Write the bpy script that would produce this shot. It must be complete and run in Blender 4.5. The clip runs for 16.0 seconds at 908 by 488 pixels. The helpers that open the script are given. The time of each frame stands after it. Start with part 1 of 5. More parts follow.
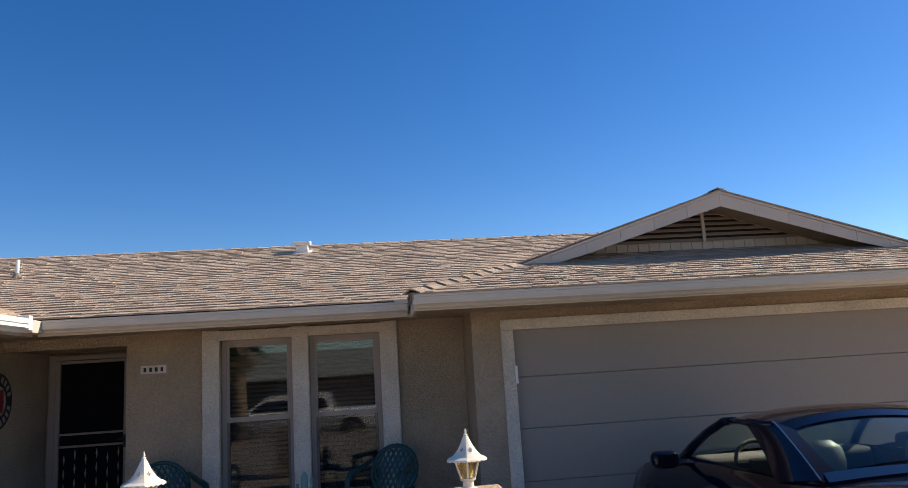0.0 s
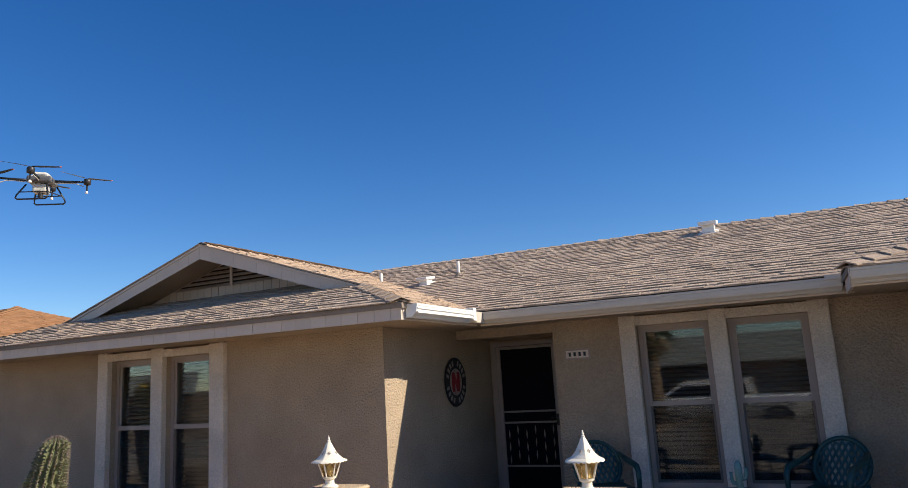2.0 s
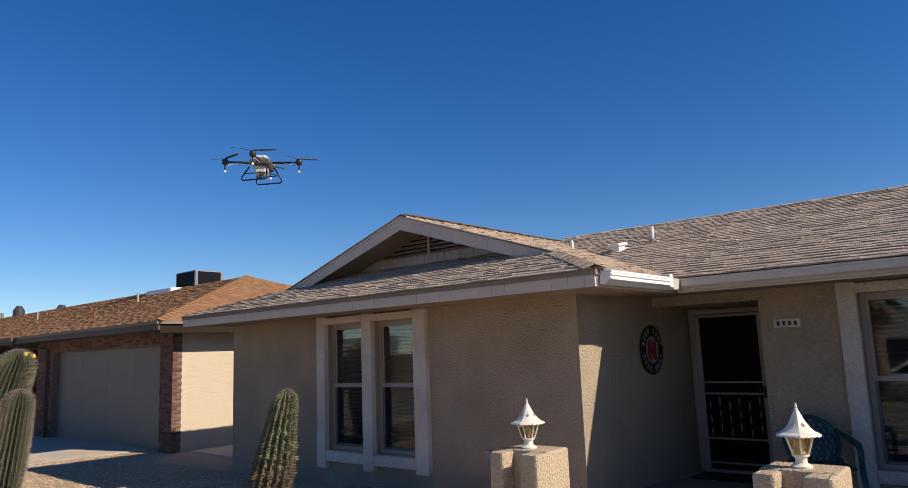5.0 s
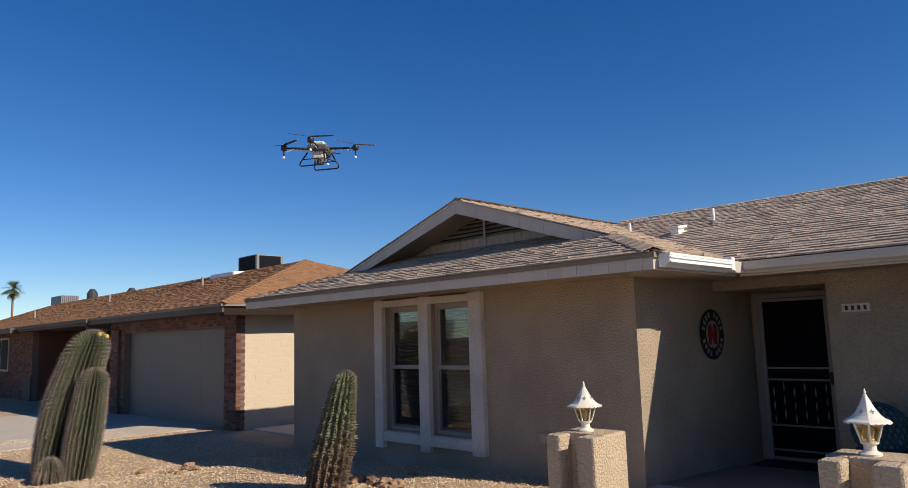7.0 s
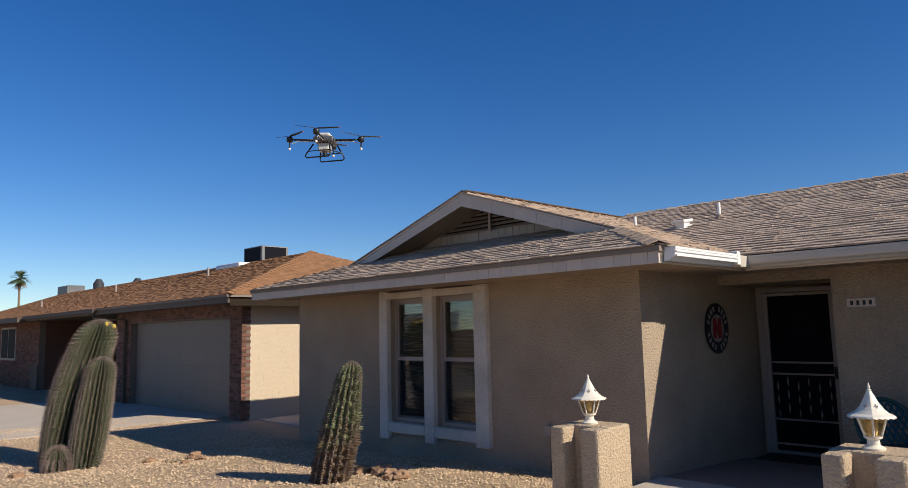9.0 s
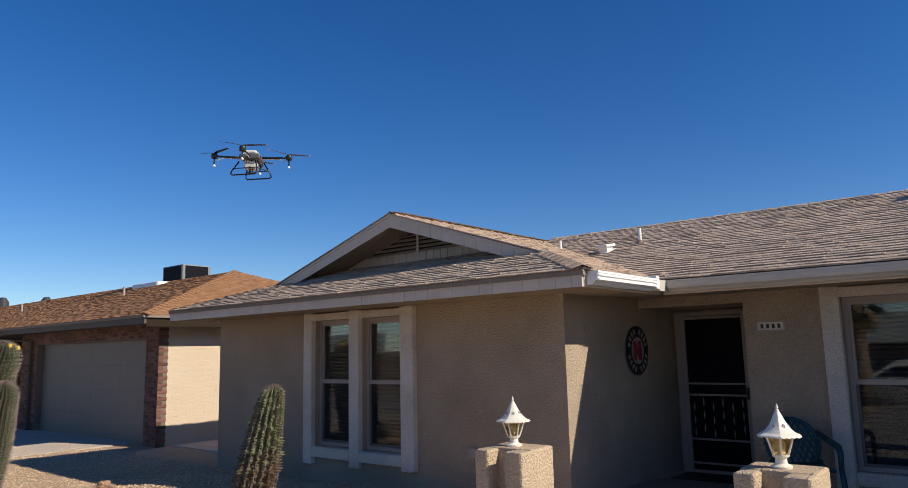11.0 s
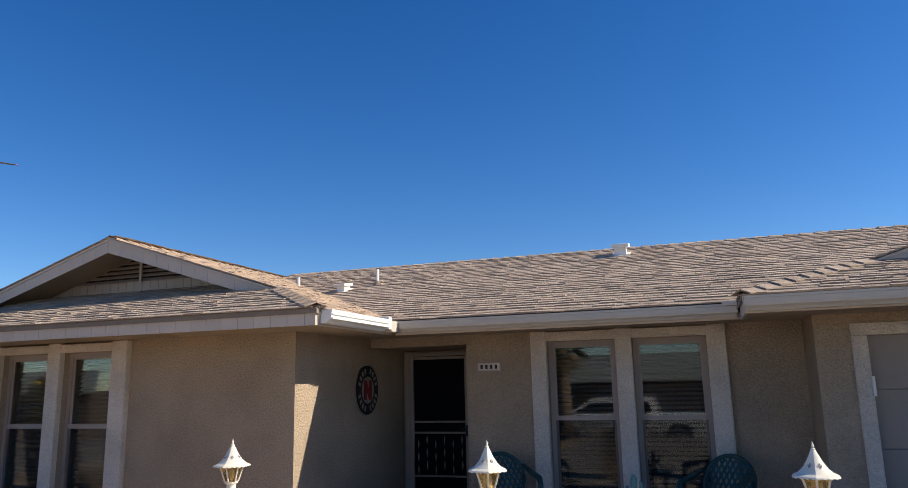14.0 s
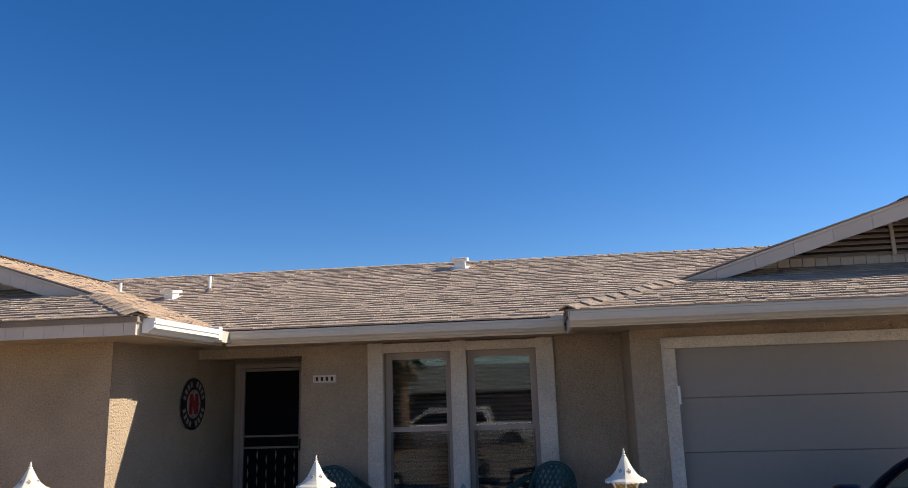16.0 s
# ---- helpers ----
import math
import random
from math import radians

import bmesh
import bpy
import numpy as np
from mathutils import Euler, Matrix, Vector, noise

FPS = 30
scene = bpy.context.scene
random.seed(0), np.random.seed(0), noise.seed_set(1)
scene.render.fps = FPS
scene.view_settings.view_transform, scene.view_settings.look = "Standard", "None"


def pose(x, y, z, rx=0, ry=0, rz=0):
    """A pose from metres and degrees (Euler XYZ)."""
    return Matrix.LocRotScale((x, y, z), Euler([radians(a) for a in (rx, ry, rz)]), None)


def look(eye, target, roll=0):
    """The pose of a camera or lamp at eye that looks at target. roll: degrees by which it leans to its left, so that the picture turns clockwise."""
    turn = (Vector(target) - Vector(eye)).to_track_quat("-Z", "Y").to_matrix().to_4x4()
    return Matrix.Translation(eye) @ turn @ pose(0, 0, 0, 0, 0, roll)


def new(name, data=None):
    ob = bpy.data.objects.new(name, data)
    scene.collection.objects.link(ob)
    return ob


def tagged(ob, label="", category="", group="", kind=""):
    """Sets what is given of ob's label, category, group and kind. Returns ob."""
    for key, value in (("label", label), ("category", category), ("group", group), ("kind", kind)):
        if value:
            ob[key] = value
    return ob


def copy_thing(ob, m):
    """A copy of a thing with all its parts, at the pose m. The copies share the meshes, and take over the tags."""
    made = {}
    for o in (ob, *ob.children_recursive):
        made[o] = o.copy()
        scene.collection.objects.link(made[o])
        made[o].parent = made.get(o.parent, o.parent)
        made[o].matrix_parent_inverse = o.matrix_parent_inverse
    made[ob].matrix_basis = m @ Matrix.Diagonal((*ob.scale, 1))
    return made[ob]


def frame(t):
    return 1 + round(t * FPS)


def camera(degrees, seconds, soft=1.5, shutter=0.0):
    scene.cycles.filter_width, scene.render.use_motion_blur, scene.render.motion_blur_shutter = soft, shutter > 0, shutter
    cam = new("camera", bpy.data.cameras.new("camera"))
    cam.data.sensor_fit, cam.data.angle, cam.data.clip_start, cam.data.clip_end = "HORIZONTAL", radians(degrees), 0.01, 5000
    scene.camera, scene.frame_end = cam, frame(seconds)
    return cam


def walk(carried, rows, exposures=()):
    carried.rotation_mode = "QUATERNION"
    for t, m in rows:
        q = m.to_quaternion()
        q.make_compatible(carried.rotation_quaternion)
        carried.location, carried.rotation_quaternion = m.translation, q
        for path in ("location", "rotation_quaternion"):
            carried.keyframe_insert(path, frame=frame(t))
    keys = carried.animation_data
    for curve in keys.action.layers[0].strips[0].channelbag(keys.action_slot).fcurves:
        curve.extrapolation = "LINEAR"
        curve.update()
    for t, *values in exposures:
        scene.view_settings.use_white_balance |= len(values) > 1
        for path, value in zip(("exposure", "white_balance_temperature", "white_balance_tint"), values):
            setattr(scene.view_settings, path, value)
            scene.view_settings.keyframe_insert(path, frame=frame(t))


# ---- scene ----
cam = camera(65.0, 16.0, soft=0.7)
PATH = [
    (0, (4.011, -9.328, 1.732), (4.228, -7.368, 2.071), -3.6),
    (0.5, (3.992, -9.34, 1.747), (3.938, -7.371, 2.096), -3.4),
    (1, (3.947, -9.34, 1.755), (3.612, -7.402, 2.115), -3.4),
    (1.5, (3.936, -9.343, 1.747), (3.328, -7.474, 2.114), -3.5),
    (2, (3.919, -9.335, 1.732), (3.076, -7.558, 2.097), -3.4),
    (2.5, (3.916, -9.352, 1.742), (2.897, -7.667, 2.089), -3.3),
    (3, (3.913, -9.336, 1.737), (2.776, -7.724, 2.067), -3.1),
    (3.5, (3.926, -9.347, 1.727), (2.724, -7.78, 2.043), -2.7),
    (4, (3.915, -9.373, 1.727), (2.679, -7.831, 2.036), -2.4),
    (6.5, (3.913, -9.418, 1.712), (2.537, -7.993, 1.988), -1.9),
    (7, (3.917, -9.421, 1.709), (2.51, -8.024, 1.971), -1.7),
    (7.5, (3.921, -9.427, 1.703), (2.497, -8.046, 1.957), -1.4),
    (8, (3.924, -9.446, 1.71), (2.497, -8.066, 1.956), -1.3),
    (10.5, (3.925, -9.429, 1.707), (2.59, -7.964, 1.976), -1.3),
    (11, (3.934, -9.433, 1.714), (2.668, -7.913, 2.01), -1.3),
    (11.5, (3.937, -9.419, 1.721), (2.759, -7.833, 2.036), -1.4),
    (12, (3.94, -9.428, 1.712), (2.865, -7.774, 2.039), -1.5),
    (12.5, (3.95, -9.444, 1.714), (2.977, -7.728, 2.043), -1.5),
    (13, (3.939, -9.436, 1.715), (3.07, -7.666, 2.051), -1.5),
    (13.5, (3.958, -9.424, 1.718), (3.199, -7.609, 2.075), -1.5),
    (14, (3.984, -9.392, 1.72), (3.343, -7.537, 2.104), -1.3),
    (14.5, (4.0, -9.37, 1.732), (3.48, -7.481, 2.133), -1.3),
    (15, (4.007, -9.363, 1.722), (3.607, -7.448, 2.133), -1.3),
    (15.5, (4.016, -9.361, 1.723), (3.719, -7.425, 2.132), -1.5),
    (16, (4.028, -9.371, 1.732), (3.81, -7.424, 2.133), -1.8),
]
walk(cam, [(t, look(eye, target, roll)) for t, eye, target, roll in PATH],
     exposures=[(0, 0.58, 6800, 9), (1.5, 0.54, 6650, 9), (3.5, 0.30, 6400, 10), (7, 0.09, 6350, 10), (10.5, 0.12, 6300, 10), (12.5, 0.30, 6350, 9), (14.5, 0.50, 6500, 9), (16, 0.55, 6650, 9)])

# ---- sky and sun ----
SUN_DIR = Vector((1.0, 0.278, 0.69)).normalized()
world = bpy.data.worlds.new("world")
scene.world = world
world.use_nodes = True
wn = world.node_tree
sky = wn.nodes.new("ShaderNodeTexSky")
sky.sky_type = "NISHITA"
sky.sun_disc = False
sky.sun_elevation = math.asin(SUN_DIR.z)
sky.sun_rotation = math.atan2(SUN_DIR.x, SUN_DIR.y)
sky.altitude, sky.air_density, sky.dust_density, sky.ozone_density = 1200, 1.0, 0.25, 3.0
sat = wn.nodes.new("ShaderNodeHueSaturation")
sat.inputs["Saturation"].default_value = 1.33
sat.inputs["Hue"].default_value = 0.510
wn.links.new(sky.outputs["Color"], sat.inputs["Color"])
wn.links.new(sat.outputs["Color"], wn.nodes["Background"].inputs["Color"])
wn.nodes["Background"].inputs["Strength"].default_value = 0.097
sun_data = bpy.data.lights.new("sun", "SUN")
sun_data.energy, sun_data.angle, sun_data.color = 5.0, radians(0.55), (1.0, 0.90, 0.74)
sun = new("sun", sun_data)
sun.matrix_world = look(SUN_DIR * 50, (0, 0, 0))


# ---- materials ----
def material(name, colour, rough=0.7, metal=0.0, vary=0.12, scale=3.0, fine=60.0, bump=0.0, bump_scale=120.0, spec=0.5,
             piece=0.0, island=0.0, coat=0.0, second=None, second_scale=1.2, second_z=None):
    """A procedural surface: coarse and fine variation of the colour, relief, and variation from piece to piece."""
    m = bpy.data.materials.new(name)
    m.use_nodes = True
    nt, b = m.node_tree, m.node_tree.nodes["Principled BSDF"]
    b.inputs["Roughness"].default_value, b.inputs["Metallic"].default_value = rough, metal
    b.inputs["Specular IOR Level"].default_value, b.inputs["Coat Weight"].default_value = spec, coat
    b.inputs["Coat Roughness"].default_value = 0.04
    co = nt.nodes.new("ShaderNodeTexCoord")
    n1, n2 = nt.nodes.new("ShaderNodeTexNoise"), nt.nodes.new("ShaderNodeTexNoise")
    n1.inputs["Scale"].default_value, n1.inputs["Detail"].default_value = scale, 5
    n2.inputs["Scale"].default_value, n2.inputs["Detail"].default_value = fine, 3
    for n in (n1, n2):
        nt.links.new(co.outputs["Object"], n.inputs["Vector"])
    add = nt.nodes.new("ShaderNodeMath")
    add.operation = "ADD"
    nt.links.new(n1.outputs["Fac"], add.inputs[0])
    nt.links.new(n2.outputs["Fac"], add.inputs[1])
    value = add.outputs[0]
    span = vary
    for amount, kind in ((piece, "ShaderNodeObjectInfo"), (island, "ShaderNodeNewGeometry")):
        if amount:
            src = nt.nodes.new(kind)
            mul = nt.nodes.new("ShaderNodeMath")
            mul.operation = "MULTIPLY_ADD"
            mul.inputs[1].default_value = amount / max(vary, 0.01)
            out = src.outputs["Random"] if kind.endswith("ObjectInfo") else src.outputs["Random Per Island"]
            nt.links.new(out, mul.inputs[0])
            nt.links.new(value, mul.inputs[2])
            value = mul.outputs[0]
            span += amount / 2
    ramp = nt.nodes.new("ShaderNodeMapRange")
    extra = (piece + island) / max(vary, 0.01)
    ramp.inputs["From Min"].default_value, ramp.inputs["From Max"].default_value = 0.45, 1.55 + extra
    ramp.inputs["To Min"].default_value, ramp.inputs["To Max"].default_value = 1 - span, 1 + span
    nt.links.new(value, ramp.inputs["Value"])
    mix = nt.nodes.new("ShaderNodeVectorMath")
    mix.operation = "SCALE"
    mix.inputs[0].default_value = colour
    nt.links.new(ramp.outputs[0], mix.inputs["Scale"])
    out = mix.outputs[0]
    if second:
        n3 = nt.nodes.new("ShaderNodeTexNoise")
        n3.inputs["Scale"].default_value, n3.inputs["Detail"].default_value = second_scale, 6
        nt.links.new(co.outputs["Object"], n3.inputs["Vector"])
        cr = nt.nodes.new("ShaderNodeMapRange")
        cr.inputs["From Min"].default_value, cr.inputs["From Max"].default_value = 0.42, 0.62
        amount = n3.outputs["Fac"]
        if second_z:
            # the second colour grows older and thicker below that height
            sep, mad = nt.nodes.new("ShaderNodeSeparateXYZ"), nt.nodes.new("ShaderNodeMath")
            mad.operation = "MULTIPLY_ADD"
            mad.inputs[1].default_value = -0.55
            nt.links.new(co.outputs["Object"], sep.inputs[0])
            nt.links.new(sep.outputs["Z"], mad.inputs[0])
            low = nt.nodes.new("ShaderNodeMath")
            low.operation = "ADD"
            low.inputs[1].default_value = 0.55 * second_z
            nt.links.new(amount, low.inputs[0])
            nt.links.new(low.outputs[0], mad.inputs[2])
            amount = mad.outputs[0]
        nt.links.new(amount, cr.inputs["Value"])
        mx = nt.nodes.new("ShaderNodeMix")
        mx.data_type = "RGBA"
        sc = nt.nodes.new("ShaderNodeVectorMath")
        sc.operation = "SCALE"
        sc.inputs[0].default_value = second
        nt.links.new(ramp.outputs[0], sc.inputs["Scale"])
        nt.links.new(cr.outputs[0], mx.inputs["Factor"])
        nt.links.new(out, mx.inputs["A"])
        nt.links.new(sc.outputs[0], mx.inputs["B"])
        out = mx.outputs["Result"]
    nt.links.new(out, b.inputs["Base Color"])
    if bump:
        nb = nt.nodes.new("ShaderNodeTexNoise")
        nb.inputs["Scale"].default_value, nb.inputs["Detail"].default_value = bump_scale, 4
        nt.links.new(co.outputs["Object"], nb.inputs["Vector"])
        bp = nt.nodes.new("ShaderNodeBump")
        bp.inputs["Strength"].default_value, bp.inputs["Distance"].default_value = bump, 0.03
        nt.links.new(nb.outputs["Fac"], bp.inputs["Height"])
        nt.links.new(bp.outputs["Normal"], b.inputs["Normal"])
    return m


def glass_material(name, tint=(1, 1, 1), rough=0.0, ior=1.5):
    m = bpy.data.materials.new(name)
    m.use_nodes = True
    b = m.node_tree.nodes["Principled BSDF"]
    b.inputs["Base Color"].default_value = (*tint, 1)
    b.inputs["Transmission Weight"].default_value, b.inputs["Roughness"].default_value, b.inputs["IOR"].default_value = 1.0, rough, ior
    return m


STUCCO = material("tan stucco", (0.412, 0.320, 0.230), 0.92, vary=0.38, scale=1.3, fine=55, bump=1.0, bump_scale=45, spec=0.2)
STUCCO_TRIM = material("pale stucco trim", (0.72, 0.63, 0.535), 0.9, vary=0.36, scale=2, fine=60, bump=0.9, bump_scale=60, spec=0.2)
PILLAR = material("rough sand stucco", (0.54, 0.41, 0.275), 0.95, vary=0.24, scale=3, fine=50, bump=0.9, bump_scale=55, spec=0.2)
FASCIA = material("greige painted board", (0.56, 0.47, 0.39), 0.6, vary=0.06, scale=1.5, fine=25, piece=0.06)
GUTTER = material("cream painted gutter", (0.55, 0.49, 0.41), 0.42, vary=0.07, scale=2, fine=14)
CREAM = material("cream lantern paint", (0.80, 0.73, 0.60), 0.45, vary=0.06)
WHITE = material("white enamel", (0.80, 0.78, 0.74), 0.4, vary=0.05)
SHINGLE = material("brown asphalt shingle", (0.46, 0.352, 0.27), 0.95, vary=0.18, scale=1.2, fine=110, bump=0.6, bump_scale=160, piece=0.24, island=0.24, spec=0.2)
SHINGLE_FAR = material("russet asphalt shingle", (0.31, 0.165, 0.085), 0.95, vary=0.25, scale=1.5, fine=60, island=0.22, spec=0.1)
ROOF_BASE = material("shingle underlay", (0.24, 0.19, 0.15), 0.95, vary=0.2)
VINYL = material("mushroom vinyl frame", (0.36, 0.29, 0.25), 0.5, vary=0.04)
ALU = material("bronze aluminium frame", (0.34, 0.285, 0.25), 0.42, vary=0.05)
BLACK_METAL = material("black metal", (0.016, 0.016, 0.018), 0.45, vary=0.2, metal=0.2)
MESH = material("dark screen mesh", (0.006, 0.006, 0.010), 0.65, vary=0.2, spec=0.1)
# room surfaces: the darkness of unlit rooms is put into this colour
DARK_ROOM = material("plaster darkened for unlit rooms", (0.05, 0.045, 0.042), 0.9, vary=0.1)
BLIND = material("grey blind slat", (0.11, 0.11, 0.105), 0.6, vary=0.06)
GLASS = glass_material("window glass", (0.86, 0.92, 0.92), 0.0, 1.62)
CAR_GLASS = glass_material("tinted car glass", (0.50, 0.64, 0.60), 0.0, 1.22)
AMBER = glass_material("amber lantern glass", (0.86, 0.66, 0.30), 0.25, 1.4)
SCREEN = material("fine dark insect screen", (0.02, 0.02, 0.022), 0.8, vary=0.1, spec=0.1)
SCREEN.node_tree.nodes["Principled BSDF"].inputs["Alpha"].default_value = 0.20
GARAGE = material("taupe garage door paint", (0.305, 0.258, 0.222), 0.5, vary=0.06, scale=0.8, fine=20)
CONCRETE = material("light concrete", (0.50, 0.425, 0.35), 0.9, spec=0.15, vary=0.14, scale=1.2, fine=40, bump=0.3, bump_scale=70)
# patio brown is darkened to hold the shade of the entry
PATIO = material("brown concrete darkened for shade", (0.245, 0.19, 0.15), 0.8, vary=0.15, scale=1.5, fine=40, bump=0.3, bump_scale=70)
NB_TRIM = material("brown painted wood", (0.095, 0.07, 0.048), 0.7, vary=0.1)
NB_DARK = material("dark brown wood and louvre shade", (0.032, 0.022, 0.014), 0.8, vary=0.15, spec=0.1)
NB_DOOR = material("tan garage door paint", (0.185, 0.15, 0.122), 0.6, vary=0.06)
GRAVEL = material("tan gravel bed", (0.48, 0.35, 0.215), 0.95, spec=0.08, vary=0.25, scale=1.0, fine=45, bump=1.0, bump_scale=42, second=(0.50, 0.35, 0.25), second_scale=0.35)
STONES = material("mixed gravel stones", (0.56, 0.41, 0.265), 0.9, spec=0.08, vary=0.12, island=0.5, bump=0.4)
ROCK = material("rusty field stone", (0.33, 0.20, 0.115), 0.9, vary=0.3, scale=7, fine=40, bump=0.8, bump_scale=18)
BRICK = material("red clay brick", (0.175, 0.082, 0.056), 0.9, vary=0.2, scale=4, fine=60, island=0.75, bump=0.5)
MORTAR = material("tan mortar", (0.18, 0.14, 0.11), 0.95, vary=0.12)
BLOCK = material("cream painted block", (0.60, 0.48, 0.34), 0.85, vary=0.06, scale=2, fine=30, bump=0.3)
ASPHALT = material("road asphalt", (0.055, 0.052, 0.05), 0.9, vary=0.25, fine=80, bump=0.5)
PLASTIC_GREEN = material("dark green resin", (0.010, 0.055, 0.055), 0.4, vary=0.15, scale=6)


# ---- mesh helpers ----
def box(bm, x0, x1, y0, y1, z0, z1, m=None):
    v = [bm.verts.new((x, y, z)) for z in (z0, z1) for y in (y0, y1) for x in (x0, x1)]
    for f in ((0, 2, 3, 1), (4, 5, 7, 6), (0, 1, 5, 4), (2, 6, 7, 3), (0, 4, 6, 2), (1, 3, 7, 5)):
        bm.faces.new([v[i] for i in f])
    if m is not None:
        bmesh.ops.transform(bm, matrix=m, verts=v)
    return v


def boxes(*rows):
    bm = bmesh.new()
    for r in rows:
        box(bm, *r)
    return bm


def soft_box(x0, x1, y0, y1, z0, z1, r=0.01, seg=2):
    bm = boxes((x0, x1, y0, y1, z0, z1))
    bmesh.ops.bevel(bm, geom=bm.edges[:], offset=r, segments=seg, affect="EDGES", profile=0.5)
    return bm


def solid(bm, poly, offset):
    """A closed prism: the polygon and its copy moved by offset."""
    a = [bm.verts.new(p) for p in poly]
    b = [bm.verts.new(Vector(p) + Vector(offset)) for p in poly]
    bm.faces.new(a)
    bm.faces.new(b[::-1])
    for i in range(len(a)):
        j = (i + 1) % len(a)
        bm.faces.new((a[j], a[i], b[i], b[j]))
    bmesh.ops.recalc_face_normals(bm, faces=bm.faces[:])
    return bm


def lathe(bm, profile, n=16, m=None, square=False):
    """Turns (radius, height) pairs round z."""
    rings = []
    for r, z in profile:
        rings.append([bm.verts.new((r * math.cos(2 * math.pi * (i + 0.5) / n), r * math.sin(2 * math.pi * (i + 0.5) / n), z)) for i in range(n)])
    for a, b in zip(rings, rings[1:]):
        for i in range(n):
            bm.faces.new((a[i], a[(i + 1) % n], b[(i + 1) % n], b[i]))
    bm.faces.new(rings[0][::-1])
    bm.faces.new(rings[-1])
    if m is not None:
        bmesh.ops.transform(bm, matrix=m, verts=[v for r in rings for v in r])
    return bm


def tube(bm, points, radius, n=8, radii=None):
    """A round bar along a line of points."""
    points = [Vector(p) for p in points]
    rings = []
    for i, p in enumerate(points):
        d = (points[min(i + 1, len(points) - 1)] - points[max(i - 1, 0)]).normalized()
        side = d.cross(Vector((0, 0, 1)))
        if side.length < 0.05:
            side = d.cross(Vector((0, 1, 0)))
        side.normalize()
        up = side.cross(d)
        r = radii[i] if radii else radius
        rings.append([bm.verts.new(p + r * (math.cos(2 * math.pi * k / n) * side + math.sin(2 * math.pi * k / n) * up)) for k in range(n)])
    for a, b in zip(rings, rings[1:]):
        for k in range(n):
            bm.faces.new((a[k], a[(k + 1) % n], b[(k + 1) % n], b[k]))
    bm.faces.new(rings[0][::-1])
    bm.faces.new(rings[-1])
    return bm


def mesh_of(name, bm, mat, smooth=False):
    me = bpy.data.meshes.new(name)
    bm.to_mesh(me)
    bm.free()
    me.materials.append(mat)
    if smooth:
        me.polygons.foreach_set("use_smooth", [True] * len(me.polygons))
    return me


def part(name, bm, mat, parent=None, label="", smooth=False):
    ob = new(name, mesh_of(name, bm, mat, smooth))
    ob.parent = parent
    return tagged(ob, label)


def thing(name, label, category, group="", at=None):
    ob = new(name)
    ob.empty_display_size = 0.2
    if at is not None:
        ob.matrix_basis = at
    return tagged(ob, label, category, group)


def structure(name, bm, mat, label="", smooth=False):
    return tagged(part(name, bm, mat, None, "", smooth), label, "", "", "structure")


def piece(name, me, parent, m):
    ob = new(name, me)
    ob.parent = parent
    ob.matrix_basis = m
    return ob


def wall_y(x0, x1, y0, y1, z0, z1, holes=()):
    """A wall in the x direction, y0 to y1 thick, in one piece, with rectangular holes (x0, x1, z0, z1)."""
    bm = bmesh.new()
    xs = sorted({x0, x1, *(h[0] for h in holes), *(h[1] for h in holes)})
    zs = sorted({z0, z1, *(min(max(q, z0), z1) for h in holes for q in h[2:])})
    full = {(i, k) for i in range(len(xs) - 1) for k in range(len(zs) - 1)
            if not any(h[0] < (xs[i] + xs[i + 1]) / 2 < h[1] and h[2] < (zs[k] + zs[k + 1]) / 2 < h[3] for h in holes)}
    v = {}

    def at(i, k, y):
        if (i, k, y) not in v:
            v[i, k, y] = bm.verts.new((xs[i], y, zs[k]))
        return v[i, k, y]
    for i, k in sorted(full):
        bm.faces.new((at(i, k, y0), at(i + 1, k, y0), at(i + 1, k + 1, y0), at(i, k + 1, y0)))
        bm.faces.new((at(i, k, y1), at(i, k + 1, y1), at(i + 1, k + 1, y1), at(i + 1, k, y1)))
        for di, dk, (a, b) in ((-1, 0, ((i, k), (i, k + 1))), (1, 0, ((i + 1, k + 1), (i + 1, k))), (0, -1, ((i + 1, k), (i, k))), (0, 1, ((i, k + 1), (i + 1, k + 1)))):
            if (i + di, k + dk) not in full:
                bm.faces.new((at(*a, y0), at(*b, y0), at(*b, y1), at(*a, y1)))
    bmesh.ops.recalc_face_normals(bm, faces=bm.faces[:])
    return bm


# ---- ground ----
def ground_z(x, y):
    def step(a, b, v):
        k = min(max((v - a) / (b - a), 0), 1)
        return k * k * (3 - 2 * k)
    near = 0.13 * step(-6.5, -0.5, x) - 0.05 - 0.14 * step(0.0, 0.25, x)
    z = near + 0.02 * step(-6, -11, x) + 0.12 * step(-7.0, -5.0, x) * step(-3.0, -4.2, y) * step(-8.0, -6.3, y) * step(0.0, -0.6, x)
    return z - 0.20 * step(-7.0, -11.0, y) * step(-30, -3, x) * step(0.2, -1.0, x) - 0.22 * step(-13.5, -17.0, y) - 0.10 * step(-17, -17.2, y)


